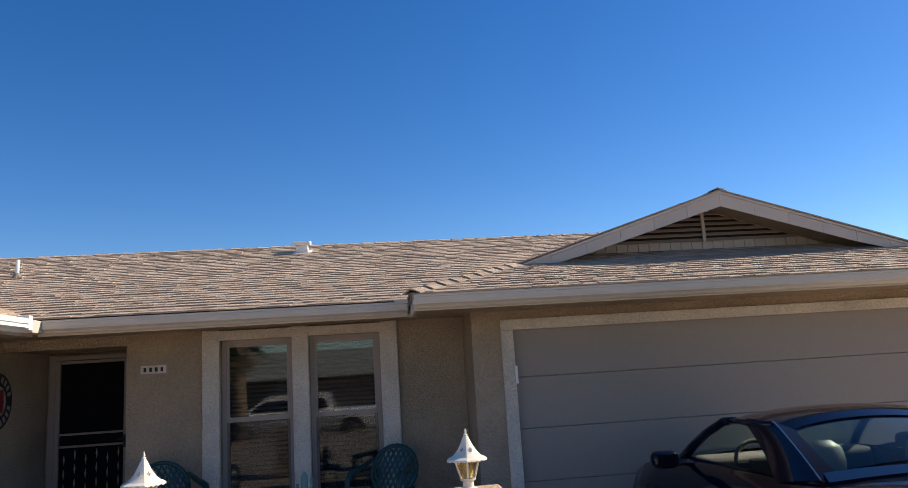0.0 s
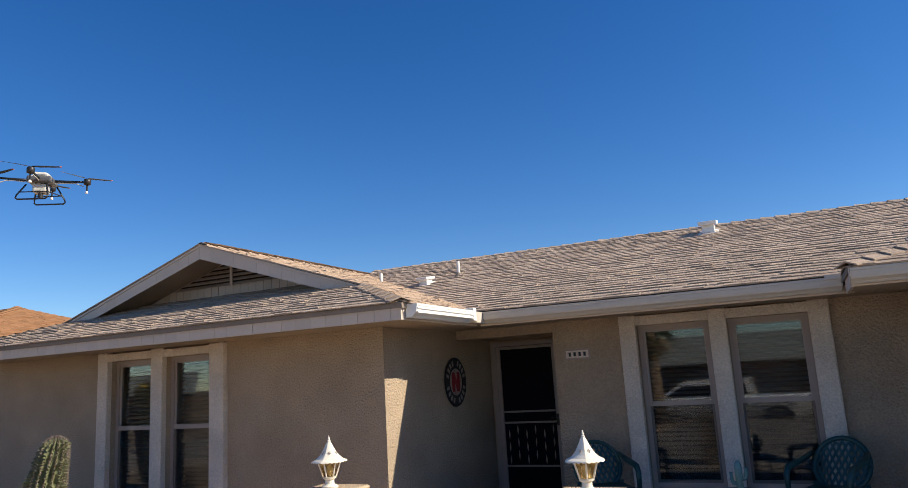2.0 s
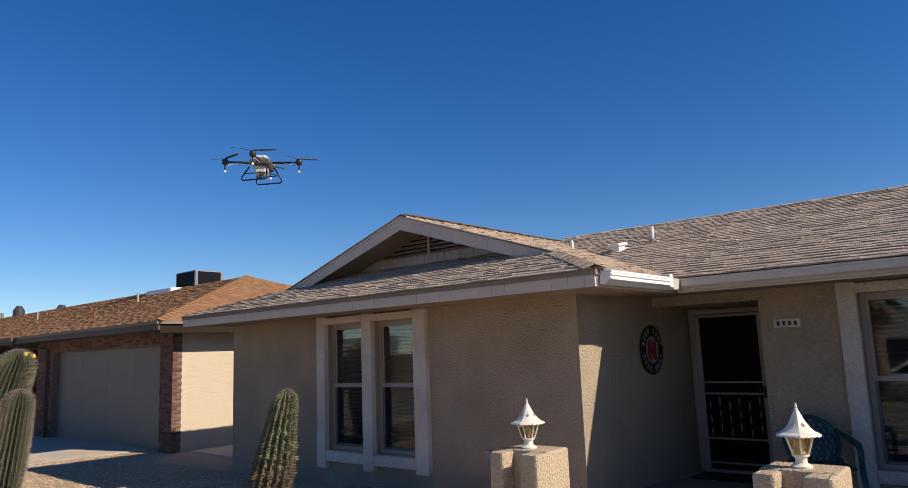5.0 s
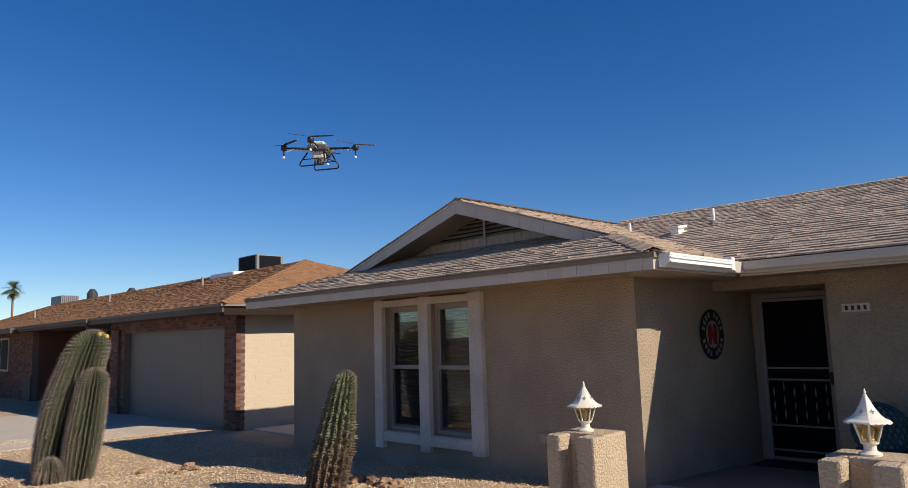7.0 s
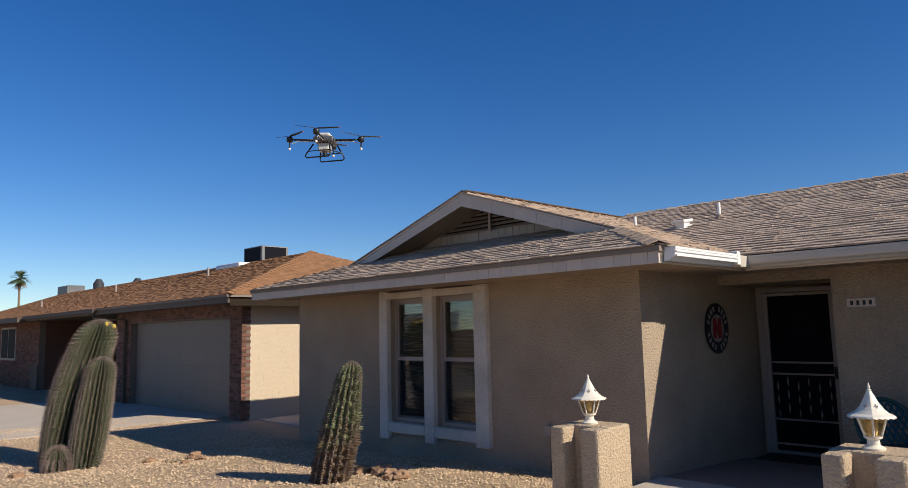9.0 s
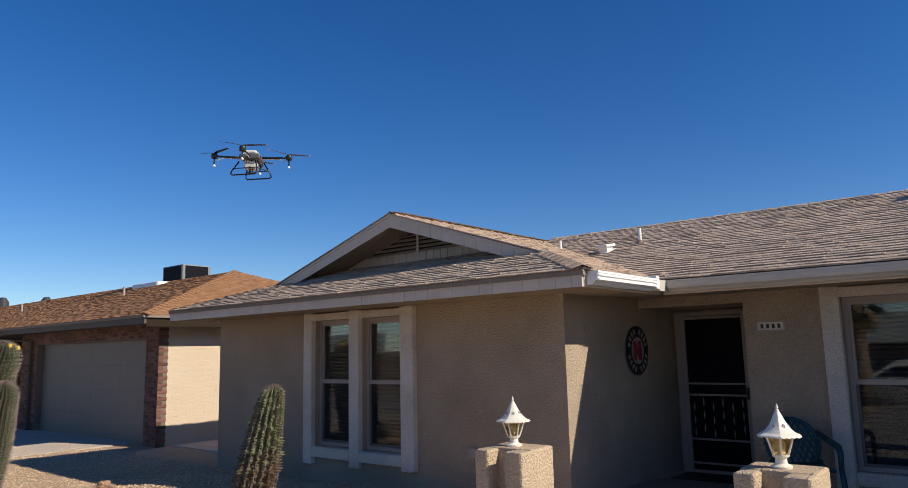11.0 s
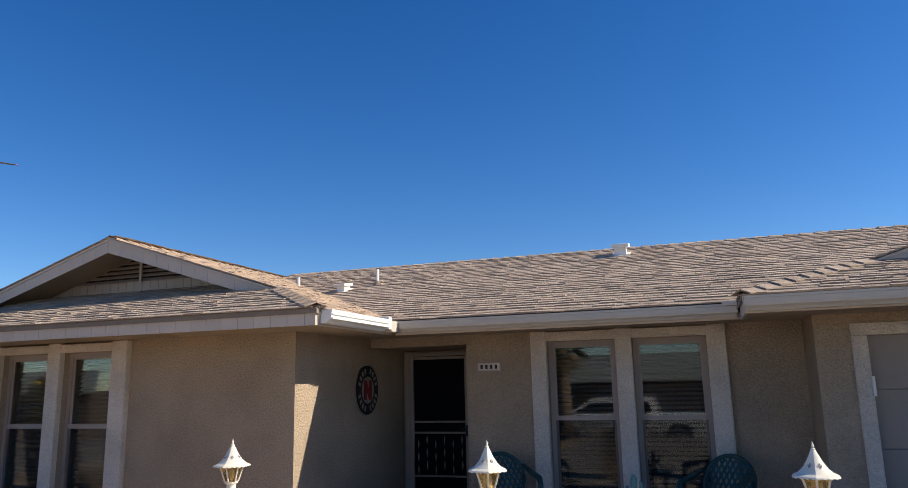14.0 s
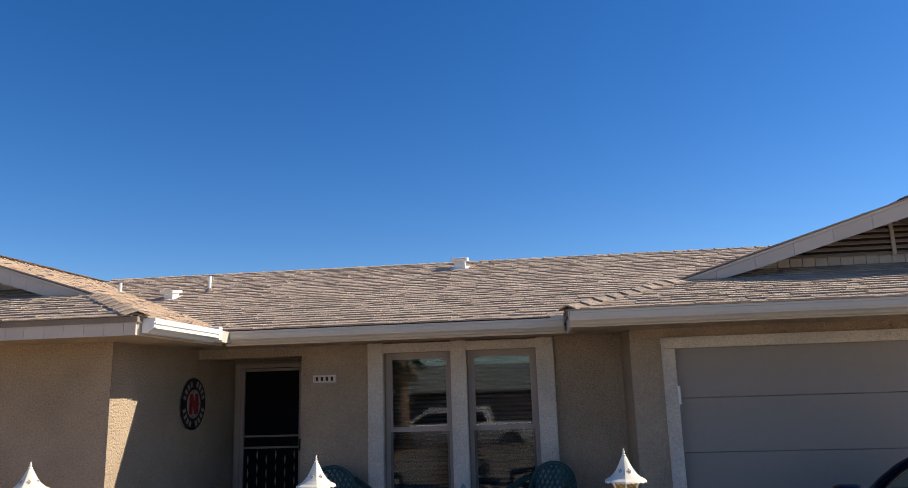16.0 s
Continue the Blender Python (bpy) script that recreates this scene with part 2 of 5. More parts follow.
GX = sorted(set([-400, -150, -60] + [-40 + 1.0 * i for i in range(33)] + [-8 + 0.25 * i for i in range(33)] + [0.1, 0.25, 1, 3, 6, 11.5, 11.8, 12, 20, 40, 100, 400]))
GY = sorted(set([-400, -150, -60, -40, -30, -26, -22, -17.4, -17, -16, -15, -14] + [-13 + 0.3 * i for i in range(45)] + [1, 3, 6, 12, 30, 80, 250, 600]))
gverts = [(x, y, ground_z(x, y) + (0.014 * noise.noise((x * 1.3, y * 1.3, 0)) if -12 < x < 0.1 and -9 < y < 0 else 0)) for y in GY for x in GX]
gfaces = [(j * len(GX) + i, j * len(GX) + i + 1, (j + 1) * len(GX) + i + 1, (j + 1) * len(GX) + i) for j in range(len(GY) - 1) for i in range(len(GX) - 1)]
gme = bpy.data.meshes.new("ground")
gme.from_pydata(gverts, [], gfaces)
gme.materials.append(GRAVEL)
gme.polygons.foreach_set("use_smooth", [True] * len(gme.polygons))
tagged(new("ground", gme), "tan crushed gravel front yard, level to the horizon", kind="structure")

# inner patio: shade under the eave is put into the concrete colour
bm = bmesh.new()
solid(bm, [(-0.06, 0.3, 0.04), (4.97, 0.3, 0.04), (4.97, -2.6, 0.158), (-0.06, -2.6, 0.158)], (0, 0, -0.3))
structure("patio", bm, PATIO, "brown concrete entry patio, its shade deepened in the colour")
# unseen pale outer slab, added to bounce sunlight onto the front wall
bm = bmesh.new()
solid(bm, [(-0.055, -2.61, 0.158), (4.97, -2.61, 0.158), (4.97, -5.2, 0.17), (0.05, -5.2, 0.17)], (0, 0, -0.3))
structure("patio_slab", bm, CONCRETE, "unseen outer patio slab, kept pale to bounce sun onto the wall")
bm = bmesh.new()
for y0, y1 in ((-1.95, -5.2), (-5.215, -8.5), (-8.515, -12.0), (-12.015, -15.5)):
    solid(bm, [(4.985, y0, 0.02), (11.4, y0, 0.02), (11.4, y1, -0.02), (4.985, y1, -0.02)], (0, 0, -0.3))
structure("driveway", bm, CONCRETE, "pale concrete driveway slabs with open joints")
structure("walkway", boxes((0.3, 4.97, -15.5, -5.215, -0.3, -0.03)), CONCRETE, "concrete front walk")
structure("road", boxes((-300, 300, -26.0, -17.0, -0.9, -0.42)), ASPHALT, "dark asphalt street")
structure("kerb", boxes((-300, 300, -17.0, -16.7, -0.8, -0.28)), CONCRETE, "rounded concrete kerb along the street")

# ---- house walls ----
WY, MY, GYW, BX = -2.82, -1.03, -1.81, -0.07
TOP = 2.33
WING_WIN = [(-4.19, -3.415, 0.452, 2.175), (-3.216, -2.452, 0.452, 2.175)]
FRONT_WIN = [(2.226, 3.013, 0.40, 2.178), (3.202, 3.998, 0.40, 2.178)]
structure("wall_wing_front", wall_y(-6.63, BX, WY, WY + 0.16, -0.4, TOP, WING_WIN), STUCCO, "tan sand-finish stucco wall in shade")
structure("wall_wing_side", boxes((BX - 0.16, BX, WY + 0.16, 0.20, -0.4, TOP)), STUCCO, "tan stucco side wall with a sunlit strip")
structure("wall_wing_left", boxes((-6.63, -6.47, WY + 0.163, 6, -0.4, TOP)), STUCCO, "tan stucco end wall")
structure("wall_entry", wall_y(BX + 0.003, 1.38, 0.04, 0.20, -0.1, TOP, [(0.03, 0.93, -0.05, 2.13)]), STUCCO, "shaded stucco wall of the entry recess")
structure("wall_main", wall_y(1.22, 4.967, MY, MY + 0.16, -0.3, TOP, FRONT_WIN), STUCCO, "tan stucco front wall")
structure("wall_header", boxes((BX + 0.003, 1.217, MY, MY + 0.16, 2.185, TOP)), STUCCO, "stucco header beam over the entry recess")
structure("wall_return", boxes((1.22, 1.38, MY + 0.163, 0.037, -0.1, TOP)), STUCCO, "stucco return wall of the entry recess")
structure("ceiling_entry", boxes((BX + 0.003, 1.217, MY + 0.163, 0.037, 2.19, 2.24)), STUCCO, "stucco ceiling of the entry recess")
structure("wall_garage", wall_y(4.97, 11.1, GYW, GYW + 0.16, -0.3, TOP, [(5.41, 10.29, -0.1, 2.085)]), STUCCO, "tan stucco garage wall in shade")
structure("wall_garage_side", boxes((4.97, 5.13, GYW + 0.163, 6, -0.3, TOP)), STUCCO, "stucco side of the garage")
structure("wall_garage_right", boxes((10.94, 11.1, GYW + 0.163, 6, -0.3, TOP)), STUCCO, "stucco end wall of the garage")
structure("wall_back", boxes((-6.63, 11.1, 6.0, 6.16, -0.3, TOP)), STUCCO, "plain stucco back wall")
# dark box behind the windows, coloured near-black instead of left unlit
structure("wall_room", boxes((-6.46, BX - 0.163, 0.6, 0.7, -0.3, TOP), (1.365, 4.967, 1.9, 2.0, -0.3, TOP)), DARK_ROOM, "plaster room walls, coloured near-black for the unlit rooms")
structure("floor_room", boxes((-6.46, BX - 0.163, WY + 0.165, 0.6, -0.2, 0.08), (1.365, 4.967, MY + 0.165, 1.9, -0.2, 0.08)), DARK_ROOM, "carpeted floor, coloured near-black for the unlit rooms")
structure("ceiling", boxes((-6.46, 4.967, WY + 0.8, 5.9, TOP + 0.01, TOP + 0.04)), DARK_ROOM, "ceiling board, coloured near-black for the unlit rooms")

# ---- roof ----
MG_Y, MG_Z, RIDGE_Y = -1.95, 2.428, 1.78
RIDGE_Z = 3.700
K = (RIDGE_Z - MG_Z) / (RIDGE_Y - MG_Y)
WE_Y, WE_Z, WR_X, WL_X, WRIDGE_X = -3.66, 2.43, 0.66, -6.78, -3.03
WRIDGE_Z = 3.622
GE_Y, GE_Z, GL_X, GR_X, GRIDGE_X = -2.75, 2.415, 4.31, 11.78, 8.06
GRIDGE_Z = 3.585
W_GABLE_Y, G_GABLE_Y = -2.46, -1.48
KW, KG = 0.323, 0.308  # pitch of the front skirts


def slope_frame(o, u, v):
    o, u, v = Vector(o), Vector(u).normalized(), Vector(v).normalized()
    return o, u, v, u.cross(v)


def inside_range(poly, v):
    """Where a level line crosses a convex outline of (u, v) points."""
    xs = []
    for (a, b), (c, d) in zip(poly, poly[1:] + poly[:1]):
        if (b <= v) != (d <= v):
            xs.append(a + (v - b) / (d - b) * (c - a))
    return (min(xs), max(xs)) if len(xs) >= 2 else None


def shingle_rows(o, u, v, poly, seed, width=0.30, step=0.142):
    """Places of shingle tabs on a slope: (u0, u1, v0, lift) row by row."""
    rnd = random.Random(seed)
    top = max(p[1] for p in poly)
    rows, r = [], 0
    while r * step < top:
        span = inside_range(poly, r * step + 0.03)
        if span:
            at = span[0] - rnd.random() * width
            while at < span[1]:
                w = width * rnd.uniform(0.5, 1.25)
                a, b = max(at, span[0]), min(at + w - 0.003, span[1])
                if b - a > 0.03:
                    rows.append((a, b, r * step + rnd.uniform(-0.005, 0.003), rnd.choice((0.011, 0.015, 0.020))))
                at += w
        r += 1
    return rows


def shingles(parent, o, u, v, poly, seed, mat=SHINGLE, name="shingle", width=0.20, step=0.118, singles=None):
    """Shingle tabs on one slope, joined, but for those that singles(u, v) picks, which are pieces of their own."""
    o, u, v, n = slope_frame(o, u, v)
    verts, faces, count = [], [], 0
    for a, b, v0, lift in shingle_rows(o, u, v, poly, seed, width, step):
        corners = [(a, v0, 0.002), (b, v0, 0.002), (b, v0 + step * 1.25, 0.002), (a, v0 + step * 1.25, 0.002),
                   (a, v0, lift), (b, v0, lift), (b, v0 + step * 1.25, 0.004), (a, v0 + step * 1.25, 0.004)]
        pts = [o + u * p + v * q + n * s for p, q, s in corners]
        quads = [(4, 5, 6, 7), (0, 1, 5, 4), (1, 2, 6, 5), (3, 0, 4, 7)]
        if singles and count < 300 and singles((a + b) / 2, v0):
            c = sum(pts, Vector()) / 8
            me = bpy.data.meshes.new(name)
            me.from_pydata([p - c for p in pts], [], quads)
            me.materials.append(mat)
            piece(name, me, parent, Matrix.Translation(c))
            count += 1
            continue
        k = len(verts)
        verts += pts
        faces += [tuple(i + k for i in q) for q in quads]
    me = bpy.data.meshes.new(name + "_field")
    me.from_pydata(verts, [], faces)
    me.materials.append(mat)
    ob = new(name + "_field", me)
    ob.parent = parent
    return tagged(ob, "overlapping courses of shingle tabs", kind="stuff")


def slope(parent, name, pts, mat=ROOF_BASE, thick=0.05):
    bm = bmesh.new()
    solid(bm, pts, (0, 0, -thick))
    return part(name, bm, mat, parent)


roof = tagged(new("roof"), "low brown asphalt-shingle roof with two Dutch gables", kind="structure")
slope(roof, "main_slope", [(-3.03, MG_Y, MG_Z), (10.5, MG_Y, MG_Z), (10.5, RIDGE_Y, RIDGE_Z), (-3.03, RIDGE_Y, RIDGE_Z)])
slope(roof, "rear_slope", [(-3.03, RIDGE_Y, RIDGE_Z), (11.3, RIDGE_Y, RIDGE_Z), (11.3, 6.8, RIDGE_Z - K * (6.8 - RIDGE_Y)), (-3.03, 6.8, RIDGE_Z - K * (6.8 - RIDGE_Y))])


def dutch_gable(left, right, ridge, eave_y, eave_z, ridge_z, gable_y, back, side_end, pitch):
    """The slopes of one cross roof: the front skirt and the two sides. Returns the pitch of its sides."""
    kl = (ridge_z - eave_z) / (ridge - left)
    kr = (ridge_z - eave_z) / (right - ridge)
    d = gable_y - eave_y + 0.56
    zs = eave_z + pitch * d
    slope(roof, "front_skirt", [(left, eave_y, eave_z), (right, eave_y, eave_z), (right - (zs - eave_z) / kr, eave_y + d, zs), (left + (zs - eave_z) / kl, eave_y + d, zs)])
    g = gable_y
    hz = eave_z + pitch * (g - eave_y)
    slope(roof, "side_slope", [(right, eave_y, eave_z), (right, side_end, eave_z), (ridge, back, ridge_z), (ridge, g, ridge_z), (right - (hz - eave_z) / kr, g, hz)])
    slope(roof, "side_slope", [(left, eave_y, eave_z), (left + (hz - eave_z) / kl, g, hz), (ridge, g, ridge_z), (ridge, back, ridge_z), (left, side_end, eave_z)])
    return kl, kr


wkl, wkr = dutch_gable(WL_X, WR_X, WRIDGE_X, WE_Y, WE_Z, WRIDGE_Z, W_GABLE_Y, 6.8, 6.8, KW)
gkl, gkr = dutch_gable(GL_X, GR_X, GRIDGE_X, GE_Y, GE_Z, GRIDGE_Z, G_GABLE_Y, 3.2, 3.2, KG)


def gable(ridge, ridge_z, kl, kr, y, eave_y, eave_z, pitch, recess, board, louvre_up):
    """Rake boards in short lengths, recessed board wall and louvre of one gable."""
    hz = eave_z + pitch * (y - eave_y)
    for s, k in ((-1, kl), (1, kr)):
        run = (ridge_z - hz) / k
        x_end = ridge + s * run

        def lower(d):
            # underside of the rake board, its foot cut level with the skirt
            return max(ridge_z - 0.185 - (ridge_z - 0.185 - hz) * d / (run - 0.50), hz - 0.005)
        n = round(run / board)
        for i in range(n):
            d0, d1 = run * i / n + 0.0015, run * (i + 1) / n - 0.0015
            x0, x1 = ridge + s * d0, ridge + s * d1
            pts = [(x0, y - 0.014, ridge_z - 0.035 - k * d0), (x1, y - 0.014, max(ridge_z - 0.035 - k * d1, hz - 0.004)), (x1, y - 0.014, lower(d1) - 0.001), (x0, y - 0.014, lower(d0) - 0.001)]
            part("rake_board", solid(bmesh.new(), pts, (0, 0.012, 0)), FASCIA, roof)
        bm = bmesh.new()
        solid(bm, [(ridge, y - 0.026, ridge_z - 0.003), (x_end, y - 0.026, hz - 0.003), (x_end - s * 0.09, y - 0.026, hz - 0.003), (ridge, y - 0.026, ridge_z - 0.034)], (0, 0.024, 0))
        part("rake_strip", bm, FASCIA, roof, "narrow greige trim strip above the rake")
        bm = bmesh.new()
        solid(bm, [(ridge, y - 0.04, ridge_z + 0.014), (x_end + s * 0.03, y - 0.04, hz + 0.014), (x_end + s * 0.03, y - 0.04, hz - 0.002), (ridge, y - 0.04, ridge_z - 0.002)], (0, 0.038, 0))
        part("drip_edge", bm, SHINGLE, roof)
        bm = bmesh.new()
        solid(bm, [(ridge, y + 0.05, ridge_z - 0.06), (x_end, y + 0.05, hz - 0.06), (x_end, y + 0.05, hz - 0.09), (ridge, y + 0.05, ridge_z - 0.09)], (0, recess + 0.03, 0))
        part("rake_soffit", bm, STUCCO, roof)
    yw = y + recess
    zb = eave_z + pitch * (yw - eave_y)
    run_l, run_r = (ridge_z - 0.09 - zb) / kl, (ridge_z - 0.09 - zb) / kr
    n = 24

    def height(x):
        return ridge_z - 0.09 - (kr * (x - ridge) if x > ridge else kl * (ridge - x))
    for i in range(n):
        a, b = ridge - run_l + (run_l + run_r) * i / n, ridge - run_l + (run_l + run_r) * (i + 1) / n - 0.007
        pts = [(a, yw, zb - 0.1), (b, yw, zb - 0.1), (b, yw, height(b))]
        if a < ridge < b:
            pts.append((ridge, yw, height(ridge)))
        pts.append((a, yw, height(a)))
        part("board", solid(bmesh.new(), pts, (0, 0.02, 0)), FASCIA, roof)
    vent = thing("gable_vent", "triangular louvred attic vent with a centre post", "vent")
    zl, zh = zb + louvre_up, ridge_z - 0.105
    for i in range(6):
        z = zl + (zh - zl) * i / 6
        w = (zh - z) / kl * 0.97
        bm = bmesh.new()
        solid(bm, [(ridge - w, yw - 0.045, z), (ridge + w, yw - 0.045, z), (ridge + w * 0.93, yw - 0.012, z + 0.032), (ridge - w * 0.93, yw - 0.012, z + 0.032)], (0, 0.008, -0.010))
        part("louvre", bm, VINYL, vent, "brown painted louvre slat")
    # near-black sheet that stands for the shade between the slats
    w = (zh - zl) / kl
    bm = bmesh.new()
    solid(bm, [(ridge - w, yw - 0.009, zl), (ridge + w, yw - 0.009, zl), (ridge, yw - 0.009, zh)], (0, 0.006, 0))
    part("backing", bm, NB_DARK, vent)
    part("post", boxes((ridge - 0.02, ridge + 0.02, yw - 0.065, yw - 0.046, zl - 0.02, zh - 0.02)), FASCIA, vent)


gable(WRIDGE_X, WRIDGE_Z, wkl, wkr, W_GABLE_Y, WE_Y, WE_Z, KW, 0.62, 0.19, 0.14)
gable(GRIDGE_X, GRIDGE_Z, gkl, gkr, G_GABLE_Y, GE_Y, GE_Z, KG, 0.55, 0.42, 0.11)

# fascia boards along the wing's front eave
x = WL_X + 0.01
rnd = random.Random(4)
while x < WR_X - 0.02:
    w = min(rnd.uniform(0.165, 0.19), WR_X - 0.02 - x)
    part("fascia_board", boxes((x, x + w - 0.004, WE_Y + 0.02, WE_Y + 0.05, WE_Z - 0.156, WE_Z - 0.03)), FASCIA, roof)
    x += w
part("drip_strip", boxes((WL_X + 0.005, WR_X - 0.015, WE_Y + 0.006, WE_Y + 0.05, WE_Z - 0.029, WE_Z + 0.003)), FASCIA, roof, "narrow greige trim strip under the shingles")
part("drip_strip", boxes((GL_X + 0.015, GR_X - 0.015, GE_Y + 0.002, GE_Y + 0.014, GE_Z - 0.02, GE_Z + 0.008)), FASCIA, roof)
part("fascia", boxes((WR_X - 0.045, WR_X - 0.02, WE_Y + 0.055, MG_Y, WE_Z - 0.156, WE_Z - 0.03), (0.68, 4.40, MG_Y + 0.02, MG_Y + 0.045, MG_Z - 0.158, MG_Z - 0.03),
                     (GL_X + 0.02, GR_X - 0.02, GE_Y + 0.02, GE_Y + 0.045, GE_Z - 0.155, GE_Z - 0.03), (GL_X + 0.02, GL_X + 0.045, GE_Y + 0.05, MG_Y, GE_Z - 0.155, GE_Z - 0.03),
                     (WL_X + 0.02, WL_X + 0.045, WE_Y + 0.055, 5, WE_Z - 0.156, WE_Z - 0.03)), FASCIA, roof)
structure("soffit", boxes((WL_X + 0.05, WR_X - 0.05, WE_Y + 0.055, WY + 0.1, TOP - 0.035, TOP - 0.015), (BX, WR_X - 0.05, WY + 0.1, MG_Y + 0.05, TOP - 0.035, TOP - 0.015),
                          (BX, 4.98, MG_Y + 0.05, MY + 0.1, TOP - 0.03, TOP - 0.01), (GL_X + 0.05, 4.98, GE_Y + 0.05, MG_Y + 0.048, TOP - 0.05, TOP - 0.03), (4.982, GR_X - 0.05, GE_Y + 0.05, GYW + 0.1, TOP - 0.045, TOP - 0.025)), STUCCO, "painted soffit boards under the eaves")


def gutter(x0, y0, x1, y1, z, out, parent, mat=GUTTER):
    """A moulded metal gutter with its back on the line from (x0, y0) to (x1, y1); out is the way it faces."""
    prof = [(0.0, 0.0), (0.0, -0.125), (0.055, -0.125), (0.072, -0.105), (0.103, -0.085), (0.110, -0.06), (0.112, -0.024), (0.118, -0.02), (0.118, 0.0), (0.104, 0.0), (0.102, -0.018), (0.06, -0.10), (0.012, -0.112), (0.012, 0.0)]
    bm = bmesh.new()
    poly = [(x0 + out[0] * p, y0 + out[1] * p, z + q) for p, q in prof]
    solid(bm, poly, (x1 - x0, y1 - y0, 0))
    for xa, ya in ((x0, y0), (x1, y1)):
        dx, dy = (x1 - x0), (y1 - y0)
        ln = math.hypot(dx, dy)
        s = 0.004 if (xa, ya) == (x1, y1) else -0.004
        solid(bm, [(xa + out[0] * p + dx / ln * s, ya + out[1] * p + dy / ln * s, z + q) for p, q in prof[:9]], (dx / ln * s, dy / ln * s, 0))
    return part("gutter", bm, mat, parent, "cream painted metal gutter")


gutters = thing("roof_gutter", "cream painted metal eaves gutters with moulded fronts", "gutter")
gutter(WR_X - 0.01, WE_Y + 0.10, WR_X - 0.01, -2.30, WE_Z - 0.012, (1, 0), gutters, WHITE)
gutter(0.765, MG_Y + 0.015, 4.30, MG_Y + 0.015, MG_Z - 0.012, (0, -1), gutters)
gutter(4.33, GE_Y + 0.015, GR_X - 0.1, GE_Y + 0.015, GE_Z - 0.014, (0, -1), gutters)
for dz in (-0.045, -0.085):
    part("bead", boxes((WR_X + 0.098, WR_X + 0.113, WE_Y + 0.10, -2.30, WE_Z + dz - 0.014, WE_Z + dz)), WHITE, gutters)
part("end_flange", soft_box(WR_X - 0.005, WR_X + 0.105, -2.298, -2.22, WE_Z - 0.118, WE_Z + 0.02, 0.006), WHITE, gutters, "white folded gutter end")
part("corner_patch", soft_box(WR_X + 0.0, WR_X + 0.10, -2.216, MG_Y + 0.01, MG_Z - 0.135, MG_Z - 0.014, 0.006), GUTTER, gutters, "mitred gutter corner")
part("end_cap", boxes((4.17, 4.325, MG_Y - 0.118, MG_Y + 0.02, MG_Z - 0.03, MG_Z + 0.012)), GUTTER, gutters)

# ---- garage door ----
gd = tagged(new("garage_door"), "taupe sectional garage door, closed", "garage door", kind="structure")
for i in range(4):
    z = -0.02 + i * 0.5335
    bm = soft_box(5.41, 10.29, GYW + 0.07, GYW + 0.115, z, z + 0.5295, 0.004, 1)
    part("panel", bm, GARAGE, gd)
tr = tagged(new("trim"), "pale stucco band round the garage door", kind="structure")
part("side_band", soft_box(5.277, 5.409, GYW - 0.03, GYW + 0.02, -0.02, 2.075, 0.006), STUCCO_TRIM, tr)
part("side_band", soft_box(10.291, 10.42, GYW - 0.03, GYW + 0.02, -0.02, 2.075, 0.006), STUCCO_TRIM, tr)
part("top_band", soft_box(5.277, 10.42, GYW - 0.032, GYW + 0.02, 2.078, 2.19, 0.006), STUCCO_TRIM, tr)
part("sensor_box", soft_box(5.40, 5.425, GYW - 0.055, GYW - 0.031, 1.52, 1.70, 0.004), WHITE, tr, "small white plastic keypad")

